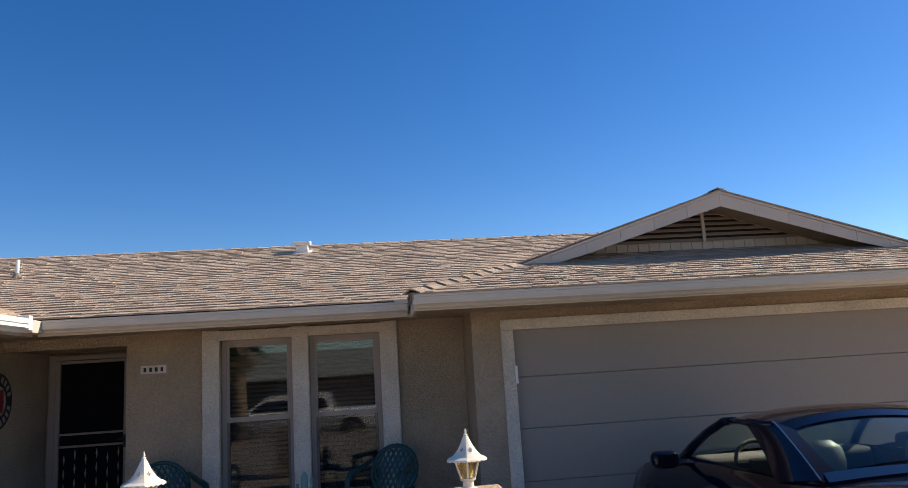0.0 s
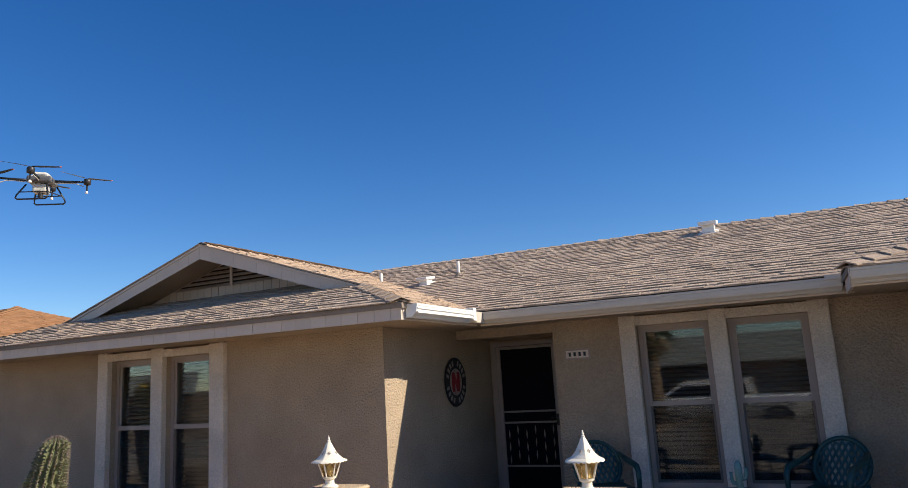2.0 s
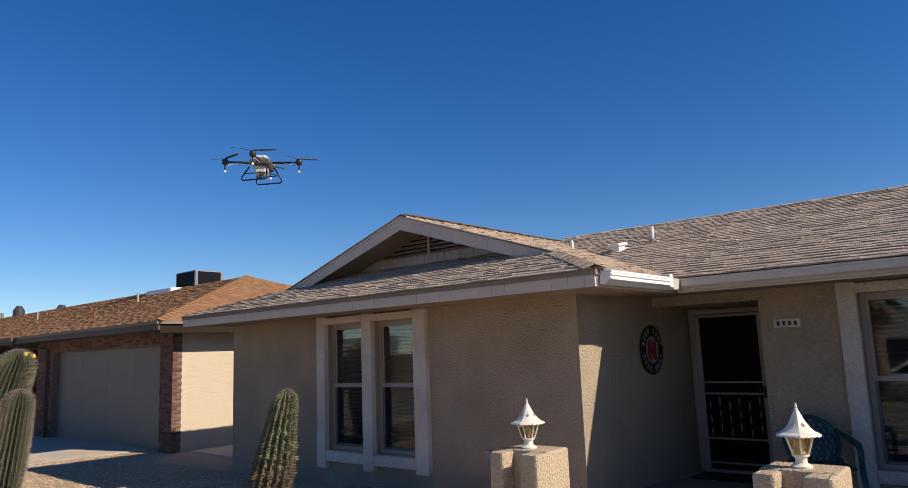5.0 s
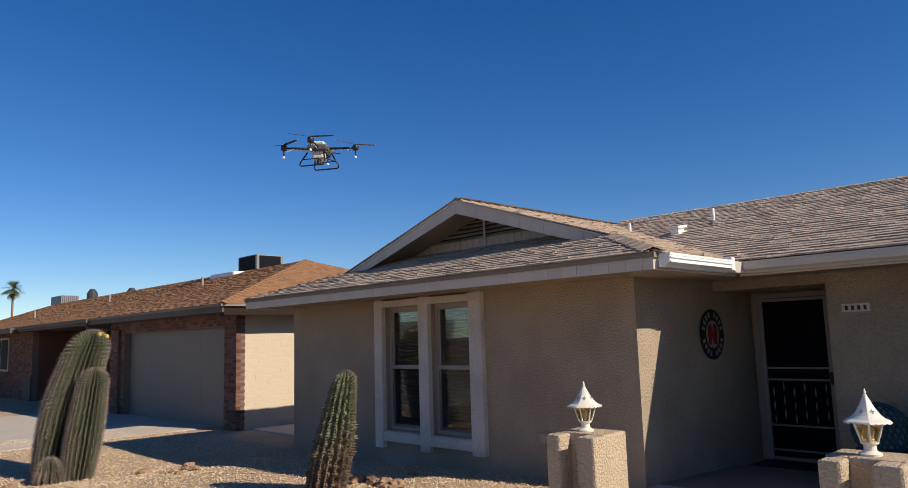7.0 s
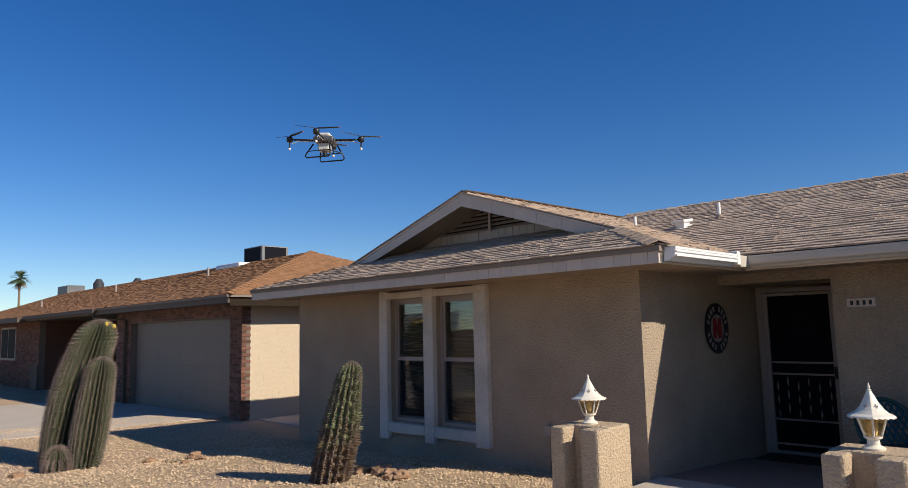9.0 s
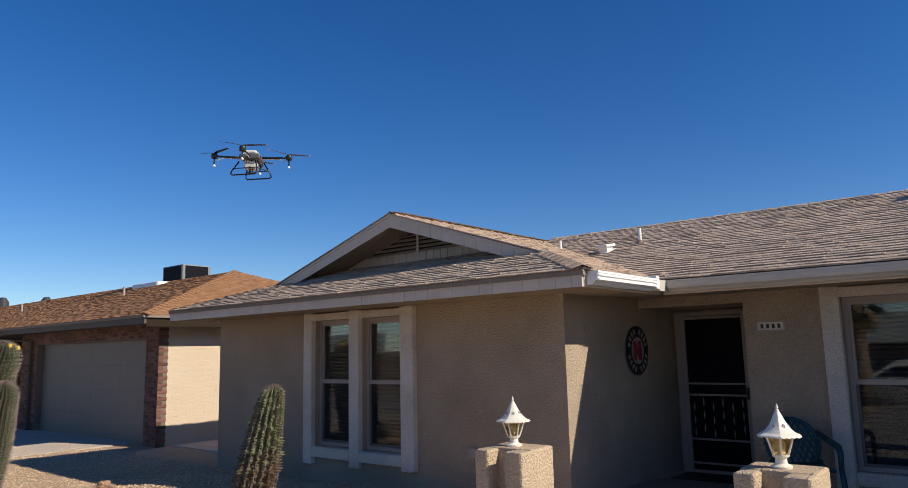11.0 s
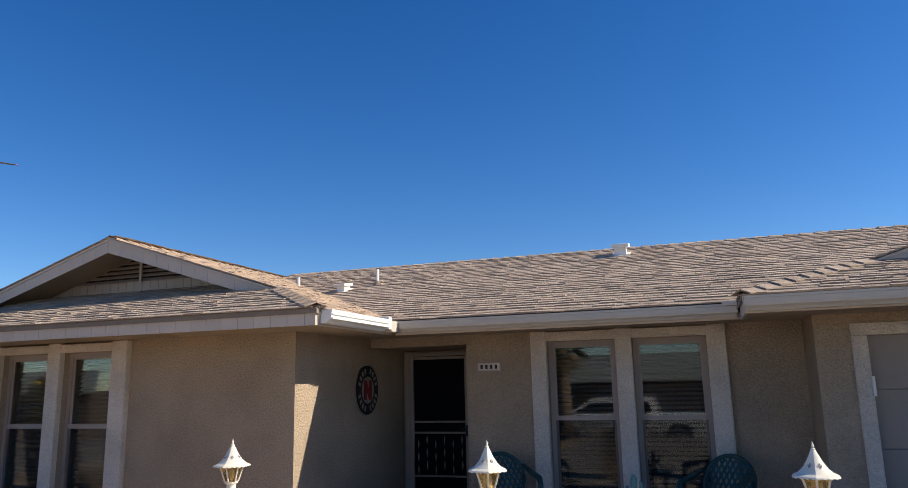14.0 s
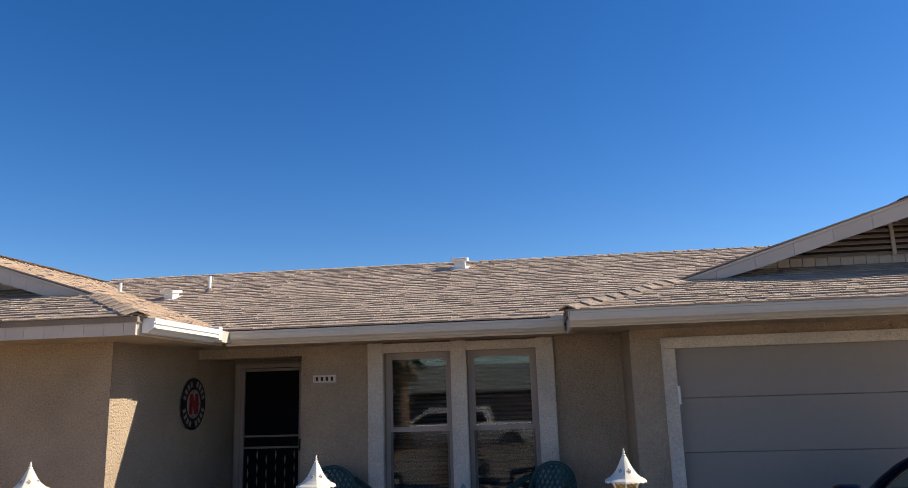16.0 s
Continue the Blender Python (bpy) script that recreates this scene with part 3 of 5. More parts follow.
# ---- windows ----
def window(name, x0, x1, y, z0, z1, rail, parent_label, frame_mat=VINYL):
    """A single-hung window set in a wall that faces -y: frame, two sashes, panes and a blind."""
    w = tagged(new(name), parent_label, kind="structure")
    f = 0.045
    part("window_frame", boxes((x0, x0 + f, y, y + 0.08, z0, z1), (x1 - f, x1, y, y + 0.08, z0, z1), (x0 + f, x1 - f, y, y + 0.08, z1 - f, z1), (x0 + f, x1 - f, y, y + 0.08, z0, z0 + f)), frame_mat, w)
    a, b, g = x0 + f, x1 - f, 0.03
    part("upper_sash", boxes((a, a + g, y + 0.02, y + 0.055, rail, z1 - f), (b - g, b, y + 0.02, y + 0.055, rail, z1 - f), (a + g, b - g, y + 0.02, y + 0.055, z1 - f - g, z1 - f)), frame_mat, w)
    part("meeting_rail", boxes((a, b, y + 0.005, y + 0.06, rail - 0.052, rail)), frame_mat, w)
    part("lower_sash", boxes((a, a + g, y + 0.012, y + 0.05, z0 + f, rail - 0.052), (b - g, b, y + 0.012, y + 0.05, z0 + f, rail - 0.052), (a + g, b - g, y + 0.012, y + 0.05, z0 + f, z0 + f + g)), frame_mat, w)
    for p0, p1 in ((z0 + f + g, rail - 0.052), (rail, z1 - f - g)):
        pane = part("pane", boxes((a + g, b - g, y + 0.030, y + 0.036, p0, p1)), GLASS, w)
        pane.visible_shadow = False
    screen = part("insect_screen", boxes((a + 0.004, b - 0.004, y + 0.006, y + 0.008, z0 + f, rail - 0.0522)), SCREEN, w, "fine dark insect screen")
    screen.visible_shadow = False
    blind = thing("window_blind", "grey horizontal slat blind hanging inside the window", "blind", "window blinds")
    n = int((z1 - z0 - 0.15) / 0.05)
    for i in range(n):
        z = z1 - 0.08 - i * 0.05
        bm = bmesh.new()
        solid(bm, [(a + 0.01, y + 0.115, z - 0.012), (b - 0.01, y + 0.115, z - 0.012), (b - 0.01, y + 0.15, z + 0.014), (a + 0.01, y + 0.15, z + 0.014)], (0, 0, 0.002))
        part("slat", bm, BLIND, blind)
    return w


R = 0.075
window("window_1", -4.19, -3.415, WY + R, 0.452, 2.175, 1.352, "single-hung window with dark glass in a mushroom frame")
window("window_2", -3.216, -2.452, WY + R, 0.452, 2.175, 1.352, "single-hung window with dark glass in a mushroom frame")
window("window_3", 2.226, 3.013, MY + R, 0.40, 2.178, 1.324, "tall single-hung window reflecting the street")
window("window_4", 3.202, 3.998, MY + R, 0.40, 2.178, 1.324, "tall single-hung window reflecting the street")

wt = tagged(new("trim"), "raised pale stucco bands round the pair of wing windows", kind="structure")
p = WY - 0.075
for a, b, z in ((-4.375, -4.192, 0.203), (-3.413, -3.218, 0.22), (-2.450, -2.226, 0.25)):
    part("upright_band", soft_box(a, b, p, WY + 0.03, z, 2.293, 0.014), STUCCO_TRIM, wt)
for a, b in ((-4.19, -3.415), (-3.216, -2.452)):
    part("sill_band", soft_box(a, b, p + 0.004, WY + 0.06, 0.30, 0.44, 0.014), STUCCO_TRIM, wt)
for a, b in ((-4.1935, -3.4115), (-3.2195, -2.4485)):
    part("top_band", soft_box(a, b, p + 0.003, WY + 0.05, 2.178, 2.272, 0.006), STUCCO_TRIM, wt)
wt = tagged(new("trim"), "raised pale stucco bands round the pair of front windows", kind="structure")
p = MY - 0.065
for a, b in ((2.037, 2.224), (3.015, 3.200), (4.0, 4.203)):
    part("upright_band", soft_box(a, b, p, MY + 0.03, 0.18, 2.298, 0.012), STUCCO_TRIM, wt)
for a, b in ((2.226, 3.013), (3.202, 3.998)):
    part("sill_band", soft_box(a, b, p + 0.004, MY + 0.03, 0.27, 0.398, 0.012), STUCCO_TRIM, wt)
for a, b in ((2.2225, 3.0165), (3.1985, 4.0015)):
    part("top_band", soft_box(a, b, p + 0.003, MY + 0.05, 2.18, 2.285, 0.006), STUCCO_TRIM, wt)

# ---- entry door ----
door = tagged(new("door_1"), "closed security screen door with a black ornamental grille", "door", kind="structure")
part("door_frame", boxes((-0.02, 0.048, -0.03, 0.04, 0.05, 2.155), (0.905, 0.98, -0.03, 0.04, 0.05, 2.155), (0.048, 0.905, -0.03, 0.04, 2.10, 2.155)), ALU, door)
part("stile", soft_box(0.048, 0.10, -0.025, 0.015, 0.06, 2.095, 0.005), ALU, door)
part("stile", soft_box(0.85, 0.902, -0.025, 0.015, 0.06, 2.095, 0.005), ALU, door)
for z, h in ((0.06, 0.05), (0.185, 0.022), (0.488, 0.022), (1.055, 0.024), (1.20, 0.024), (2.055, 0.038)):
    part("rail", soft_box(0.101, 0.849, -0.022, 0.012, z, z + h, 0.004), ALU, door)
part("screen", boxes((0.10, 0.85, 0.016, 0.02, 0.10, 2.07)), MESH, door, "black perforated screen")
part("inner_door", boxes((0.04, 0.92, 0.10, 0.14, 0.05, 2.09)), BLACK_METAL, door)
for i in range(6):
    for j in range(3):
        x, z = 0.16 + i * 0.126, 0.58 + j * 0.165 + (0.06 if i % 2 else 0)
        bm = bmesh.new()
        lathe(bm, [(0.002, -0.06), (0.009, -0.015), (0.011, 0), (0.009, 0.015), (0.002, 0.06)], 6, Matrix.Translation((x, 0.0, z)))
        part("spindle", bm, VINYL, door)
part("lock_box", soft_box(0.86, 0.90, -0.045, -0.026, 1.02, 1.17, 0.005), BLACK_METAL, door)
part("handle", tube(bmesh.new(), [(0.88, -0.045, 1.12), (0.88, -0.08, 1.12), (0.80, -0.085, 1.12)], 0.010), BLACK_METAL, door)
mat_ob = thing("door_mat", "dark brown bristle doormat on the patio", "doormat")
part("bristle_pad", soft_box(0.05, 0.90, -0.62, -0.10, 0.065, 0.085, 0.006), BLACK_METAL, mat_ob)

plate = thing("number_plate_sign", "white house sign with dark bars in a brown frame", "sign")
part("frame", soft_box(1.357, 1.664, MY - 0.025, MY - 0.002, 1.845, 1.968, 0.005), VINYL, plate)
part("face", soft_box(1.375, 1.646, MY - 0.030, MY - 0.026, 1.863, 1.950, 0.001, 1), STUCCO_TRIM, plate)
for i in range(4):
    part("bar", boxes((1.408 + i * 0.06, 1.436 + i * 0.06, MY - 0.034, MY - 0.031, 1.882, 1.930)), BLACK_METAL, plate)

# ---- round wall sign on the side wall ----
RED = material("red enamel", (0.24, 0.016, 0.02), 0.4, vary=0.08)
badge = thing("wall_sign", "round black cut-metal sign with a red centre shape", "sign", at=pose(BX + 0.02, -1.17, 1.664, 90, 0, 90))


def ring(bm, r0, r1, d, n=40):
    for i in range(n):
        a, b = 2 * math.pi * i / n, 2 * math.pi * (i + 1) / n
        pts = [(r * math.cos(t), r * math.sin(t), 0) for r, t in ((r0, a), (r1, a), (r1, b), (r0, b))]
        v = [bm.verts.new(q) for q in pts] + [bm.verts.new((q[0], q[1], d)) for q in pts]
        for f in ((3, 2, 1, 0), (4, 5, 6, 7), (0, 4, 7, 3), (1, 2, 6, 5)):
            bm.faces.new([v[k] for k in f])
    bmesh.ops.remove_doubles(bm, verts=bm.verts[:], dist=1e-5)
    return bm


part("outer_ring", ring(bmesh.new(), 0.165, 0.30, 0.010), BLACK_METAL, badge)
for i in range(20):
    if i % 10 in (0, 5):
        continue
    bm = bmesh.new()
    box(bm, 0.205, 0.268, -0.019, 0.019, 0.009, 0.013, Matrix.Rotation(2 * math.pi * i / 20, 4, "Z"))
    part("bar", bm, ALU, badge, "pale raised bar")
part("inner_ring", ring(bmesh.new(), 0.150, 0.166, 0.013), ALU, badge)
part("outline_block", boxes((-0.115, 0.115, -0.135, 0.135, 0.0, 0.003)), ALU, badge)
bm = boxes((-0.10, -0.04, -0.12, 0.12, 0.004, 0.016), (0.04, 0.10, -0.12, 0.12, 0.004, 0.016))
solid(bm, [(-0.04, 0.12, 0.004), (0.04, -0.12, 0.004), (0.04, -0.03, 0.004), (-0.04, 0.12, 0.004 + 1e-5)][:3], (0, 0, 0.011))
solid(bm, [(-0.04, 0.12, 0.004), (-0.04, 0.03, 0.004), (0.04, -0.12, 0.004)], (0, 0, 0.0112))
part("centre_shape", bm, RED, badge, "red slab shape")
bm = boxes((-0.17, 0.17, -0.006, 0.006, -0.004, -0.001), (-0.006, 0.006, -0.17, 0.17, -0.004, -0.001))
part("cross_bar", bm, BLACK_METAL, badge)

# ---- pillars and lanterns ----
def pillar():
    t = thing("gate_pillar", "square sand-stucco pillar with a grooved front", "pillar", "patio pillars")
    part("core", soft_box(-0.225, 0.23, -0.12, 0.19, 0, 0.945, 0.018), PILLAR, t)
    part("corner_post", soft_box(-0.218, -0.085, -0.27, -0.10, 0, 0.938, 0.02), PILLAR, t)
    part("corner_post", soft_box(0.07, 0.235, -0.27, -0.10, 0, 0.938, 0.02), PILLAR, t)
    return t


def lantern():
    t = thing("pillar_lantern", "cream pagoda-roofed lantern with amber glass on a stucco pillar", "lantern", "patio lanterns")
    bm = lathe(bmesh.new(), [(0.062, 0), (0.064, 0.012), (0.05, 0.02), (0.036, 0.03), (0.034, 0.06), (0.05, 0.07), (0.052, 0.082)], 16)
    part("base", bm, CREAM, t, smooth=False)
    part("glass_body", lathe(bmesh.new(), [(0.044, 0.086), (0.083, 0.198)], 6), AMBER, t, "amber lantern glass")
    for i in range(6):
        a = 2 * math.pi * (i + 0.5) / 6
        bm = tube(bmesh.new(), [(0.049 * math.cos(a), 0.049 * math.sin(a), 0.082), (0.090 * math.cos(a), 0.090 * math.sin(a), 0.202)], 0.0065, 6)
        part("corner_bar", bm, CREAM, t)
    part("rim", lathe(bmesh.new(), [(0.093, 0.199), (0.098, 0.209)], 6), CREAM, t)
    bm = bmesh.new()
    n = 48
    prof = [(0.137, 0.196), (0.131, 0.203), (0.102, 0.216), (0.079, 0.236), (0.061, 0.257), (0.047, 0.280), (0.035, 0.303), (0.024, 0.326), (0.013, 0.345)]
    rings = []
    for k, (r, z) in enumerate(prof):
        row = []
        for i in range(n):
            a = 2 * math.pi * i / n
            six = math.cos(math.pi / 6) / math.cos(((a + math.pi / 6) % (math.pi / 3)) - math.pi / 6)
            rr = r * (0.45 + 0.55 * six) * 1.02
            zz = z - (0.007 * (i % 2) if k == 0 else 0)
            row.append(bm.verts.new((rr * math.cos(a), rr * math.sin(a), zz)))
        rings.append(row)
    for a, b in zip(rings, rings[1:]):
        for i in range(n):
            bm.faces.new((a[i], a[(i + 1) % n], b[(i + 1) % n], b[i]))
    bm.faces.new(rings[-1])
    bm.faces.new(rings[0][::-1])
    part("roof", bm, CREAM, t, "cream scalloped metal roof")
    for i in range(6):
        a = 2 * math.pi * i / 6
        m = Matrix.Rotation(a, 4, "Z") @ Matrix.Translation((0.0575, 0, 0.262)) @ Matrix.Rotation(radians(-38), 4, "Y")
        for dy, dz in ((0, 0.010), (-0.007, 0.0), (0.007, 0.0), (0, -0.010)):
            bm = bmesh.new()
            box(bm, -0.003, 0.003, dy - 0.0028, dy + 0.0028, dz - 0.004, dz + 0.004, m)
            part("piercing", bm, VINYL, t)
    part("finial", lathe(bmesh.new(), [(0.012, 0.344), (0.015, 0.351), (0.006, 0.358), (0.009, 0.366), (0.007, 0.374), (0.002, 0.392)], 10), CREAM, t)
    part("bulb", lathe(bmesh.new(), [(0.008, 0.09), (0.02, 0.12), (0.026, 0.145), (0.018, 0.168), (0.004, 0.176)], 10), CREAM, t)
    return t


pil, lan = pillar(), lantern()
pil.matrix_basis, lan.matrix_basis = pose(0.51, -4.60, 0.0), pose(0.49, -4.60, 0.945, 0, 0, 8)
for x, turn in ((2.53, 20), (4.53, -6)):
    copy_thing(pil, pose(x, -4.60, 0.0))
    copy_thing(lan, pose(x, -4.60, 0.945, 0, 0, turn))

# ---- patio chairs and table ----
def resin_chair():
    t = thing("patio_chair", "dark green resin armchair with a latticed oval back", "chair", "patio chairs")
    part("seat", soft_box(-0.24, 0.24, -0.25, 0.22, 0.37, 0.40, 0.012), PLASTIC_GREEN, t)
    tilt = pose(0, 0.20, 0.355, -22, 0, 0)
    # the back: an oval rim with slanting strips between
    rim = [(0.255 * math.cos(a), 0, 0.235 + 0.25 * math.sin(a) * (1.05 if math.sin(a) > 0 else 1)) for a in [2 * math.pi * i / 28 for i in range(29)]]
    bm = tube(bmesh.new(), rim, 0.024, 8)
    bmesh.ops.transform(bm, matrix=tilt, verts=bm.verts[:])
    part("back_rim", bm, PLASTIC_GREEN, t, smooth=True)
    for s in (-1, 1):
        for i in range(-7, 8):
            # a strip of the lattice, cut to the oval
            pts = []
            for k in range(41):
                u = -0.5 + k / 40
                x, z = i * 0.058 + s * u * 0.5, 0.235 + u
                if (x / 0.25) ** 2 + ((z - 0.235) / 0.252) ** 2 < 1:
                    pts.append((x, z))
            if len(pts) > 2:
                (xa, za), (xb, zb) = pts[0], pts[-1]
                bm = bmesh.new()
                solid(bm, [(xa - 0.011, -0.006, za), (xa + 0.011, -0.006, za), (xb + 0.011, -0.006, zb), (xb - 0.011, -0.006, zb)], (0, 0.012, 0))
                bmesh.ops.transform(bm, matrix=tilt, verts=bm.verts[:])
                part("lattice_strip", bm, PLASTIC_GREEN, t)
    for s in (-1, 1):
        arm = [(s * 0.25, 0.27, 0.69), (s * 0.275, 0.15, 0.65), (s * 0.285, -0.05, 0.62), (s * 0.285, -0.20, 0.60), (s * 0.28, -0.26, 0.55), (s * 0.275, -0.27, 0.40)]
        part("arm", tube(bmesh.new(), arm, 0.028, 8, [0.022, 0.028, 0.032, 0.032, 0.028, 0.024]), PLASTIC_GREEN, t, smooth=True)
        part("leg", tube(bmesh.new(), [(s * 0.275, -0.26, 0.42), (s * 0.30, -0.30, 0.0)], 0.026, 8), PLASTIC_GREEN, t, smooth=True)
        part("leg", tube(bmesh.new(), [(s * 0.23, 0.21, 0.42), (s * 0.27, 0.30, 0.0)], 0.026, 8), PLASTIC_GREEN, t, smooth=True)
    return t


chair = resin_chair()
chair.matrix_basis = pose(1.86, -1.62, 0.112, 0, 0, 30)
copy_thing(chair, pose(3.98, -1.66, 0.114, 0, 0, -24))
table = thing("side_table", "small round green resin side table", "table")
part("tabletop", lathe(bmesh.new(), [(0.22, 0.425), (0.235, 0.43), (0.235, 0.445), (0.225, 0.45)], 28, Matrix.Translation((3.22, -2.2, 0.12))), PLASTIC_GREEN, table)
for i in range(3):
    a = 2 * math.pi * i / 3 + 0.4
    part("leg", tube(bmesh.new(), [(3.22 + 0.16 * math.cos(a), -2.2 + 0.16 * math.sin(a), 0.55), (3.22 + 0.2 * math.cos(a), -2.2 + 0.2 * math.sin(a), 0.12)], 0.016), PLASTIC_GREEN, table)
VERDIGRIS = material("verdigris metal", (0.16, 0.28, 0.25), 0.6, vary=0.2, scale=20)
orn = thing("cactus_ornament", "small verdigris metal saguaro ornament on the side table", "ornament")
part("stem", tube(bmesh.new(), [(3.24, -2.2, 0.57), (3.24, -2.2, 0.80), (3.24, -2.2, 0.835)], 0.03, 10, [0.032, 0.032, 0.012]), VERDIGRIS, orn, smooth=True)
for s, z in ((-1, 0.66), (1, 0.70)):
    part("arm", tube(bmesh.new(), [(3.24, -2.2, z - 0.03), (3.24 + s * 0.055, -2.2, z - 0.02), (3.24 + s * 0.065, -2.2, z + 0.02), (3.24 + s * 0.065, -2.2, z + 0.075)], 0.018, 8), VERDIGRIS, orn, smooth=True)

# ---- roof fittings ----
def roof_z(y):
    return MG_Z + K * (y - MG_Y)


for x, y in ((-1.845, 0.10), (-0.59, 0.27)):
    t = thing("vent_pipe", "white painted plumbing vent pipe on the shingles", "vent pipe", "roof vent pipes")
    part("pipe", lathe(bmesh.new(), [(0.024, -0.1), (0.024, 0.25), (0.018, 0.25), (0.018, 0.2)], 12, Matrix.Translation((x, y, roof_z(y)))), WHITE, t)
    part("flashing", lathe(bmesh.new(), [(0.085, -0.04), (0.07, 0.016), (0.03, 0.075)], 12, Matrix.Translation((x, y, roof_z(y)))), ROOF_BASE, t)
for x, y, k in ((-0.975, -0.06, 0.66), (2.925, 1.22, 0.92)):
    t = thing("roof_vent", "white metal roof vent with a slanted hood", "vent", "roof vents")
    z = roof_z(y)
    bm = bmesh.new()
    solid(bm, [(x - 0.10 * k, y - 0.10, z - 0.08), (x + 0.10 * k, y - 0.10, z - 0.08), (x + 0.085 * k, y - 0.09, z + 0.155 * k), (x - 0.085 * k, y - 0.09, z + 0.155 * k)], (0, 0.18, 0))
    part("neck", bm, WHITE, t)
    bm = soft_box(-0.135 * k, 0.135 * k, -0.15, 0.13, 0, 0.06 * k, 0.008)
    bmesh.ops.transform(bm, matrix=pose(x, y, z + 0.14 * k, 9, 0, 0), verts=bm.verts[:])
    part("hood", bm, WHITE, t)
    bm = soft_box(-0.15 * k, 0.15 * k, -0.14, 0.14, 0, 0.008, 0.003, 1)
    bmesh.ops.transform(bm, matrix=pose(x, y, z + 0.026, math.degrees(math.atan(K)), 0, 0), verts=bm.verts[:])
    part("flange", bm, WHITE, t)
cond = thing("conduit_box", "tan painted meter conduit on the stucco wall", "conduit")
part("box", soft_box(-1.374, -1.286, WY - 0.06, WY - 0.002, 0.495, 0.605, 0.006), VINYL, cond)
part("pipe", tube(bmesh.new(), [(-1.33, WY - 0.028, 0.50), (-1.33, WY - 0.028, -0.05)], 0.02), STUCCO, cond)

# ---- drone hovering over the roofs ----
DRONE_BLACK = material("matt black carbon", (0.018, 0.018, 0.02), 0.45, vary=0.2)
DRONE_DARK = material("dark drone shell", (0.045, 0.045, 0.05), 0.45, vary=0.08)
DRONE_SHELL = material("moulded drone shell", (0.10, 0.10, 0.105), 0.4, vary=0.1)
DRONE_GREY = material("grey drone shell", (0.20, 0.20, 0.20), 0.45, vary=0.08)
TANK = material("translucent white tank", (0.60, 0.58, 0.52), 0.45, vary=0.06)
ORANGE = material("orange blade tip", (0.55, 0.12, 0.04), 0.5)
drone = thing("spraying_drone", "black four-rotor spraying drone with a white tank, hovering", "drone", at=pose(-13.2, 2.15, 7.24, 3, 2, 42.5))
bm = soft_box(-0.30, 0.30, -0.30, 0.34, -0.02, 0.16, 0.06, 3)
part("body", bm, DRONE_SHELL, drone, "dark grey moulded shell")
part("canopy", soft_box(-0.19, 0.19, -0.24, 0.26, 0.14, 0.27, 0.07, 3), TANK, drone)
part("tank", soft_box(-0.17, 0.17, -0.20, 0.17, -0.27, -0.021, 0.05, 3), TANK, drone, "white spray tank")
part("battery", soft_box(-0.14, 0.14, 0.205, 0.40, -0.16, 0.02, 0.03), DRONE_BLACK, drone)
part("camera_pod", lathe(bmesh.new(), [(0.05, -0.42), (0.065, -0.40), (0.065, -0.30), (0.05, -0.27)], 12, Matrix.Translation((0.02, -0.12, 0))), DRONE_BLACK, drone)
for s in (-1, 1):
    skid = [(s * 0.20, -0.28, -0.05), (s * 0.34, -0.42, -0.36), (s * 0.36, -0.43, -0.43), (s * 0.36, -0.38, -0.47), (s * 0.36, 0.38, -0.47), (s * 0.36, 0.43, -0.43), (s * 0.34, 0.42, -0.36), (s * 0.20, 0.28, -0.05)]
    turn = Matrix.Rotation(radians(68), 3, "Z")
    skid = [turn @ Vector(q) for q in skid]
    part("skid", tube(bmesh.new(), skid, 0.021, 8), DRONE_BLACK, drone, smooth=True)
    part("skid_brace", tube(bmesh.new(), [turn @ Vector((s * 0.30, -0.36, -0.27)), turn @ Vector((s * 0.30, 0.36, -0.27))], 0.014, 8), DRONE_BLACK, drone)
part("skid_brace", tube(bmesh.new(), [turn @ Vector((-0.30, -0.36, -0.27)), turn @ Vector((0.30, -0.36, -0.27))], 0.014, 8), DRONE_BLACK, drone)
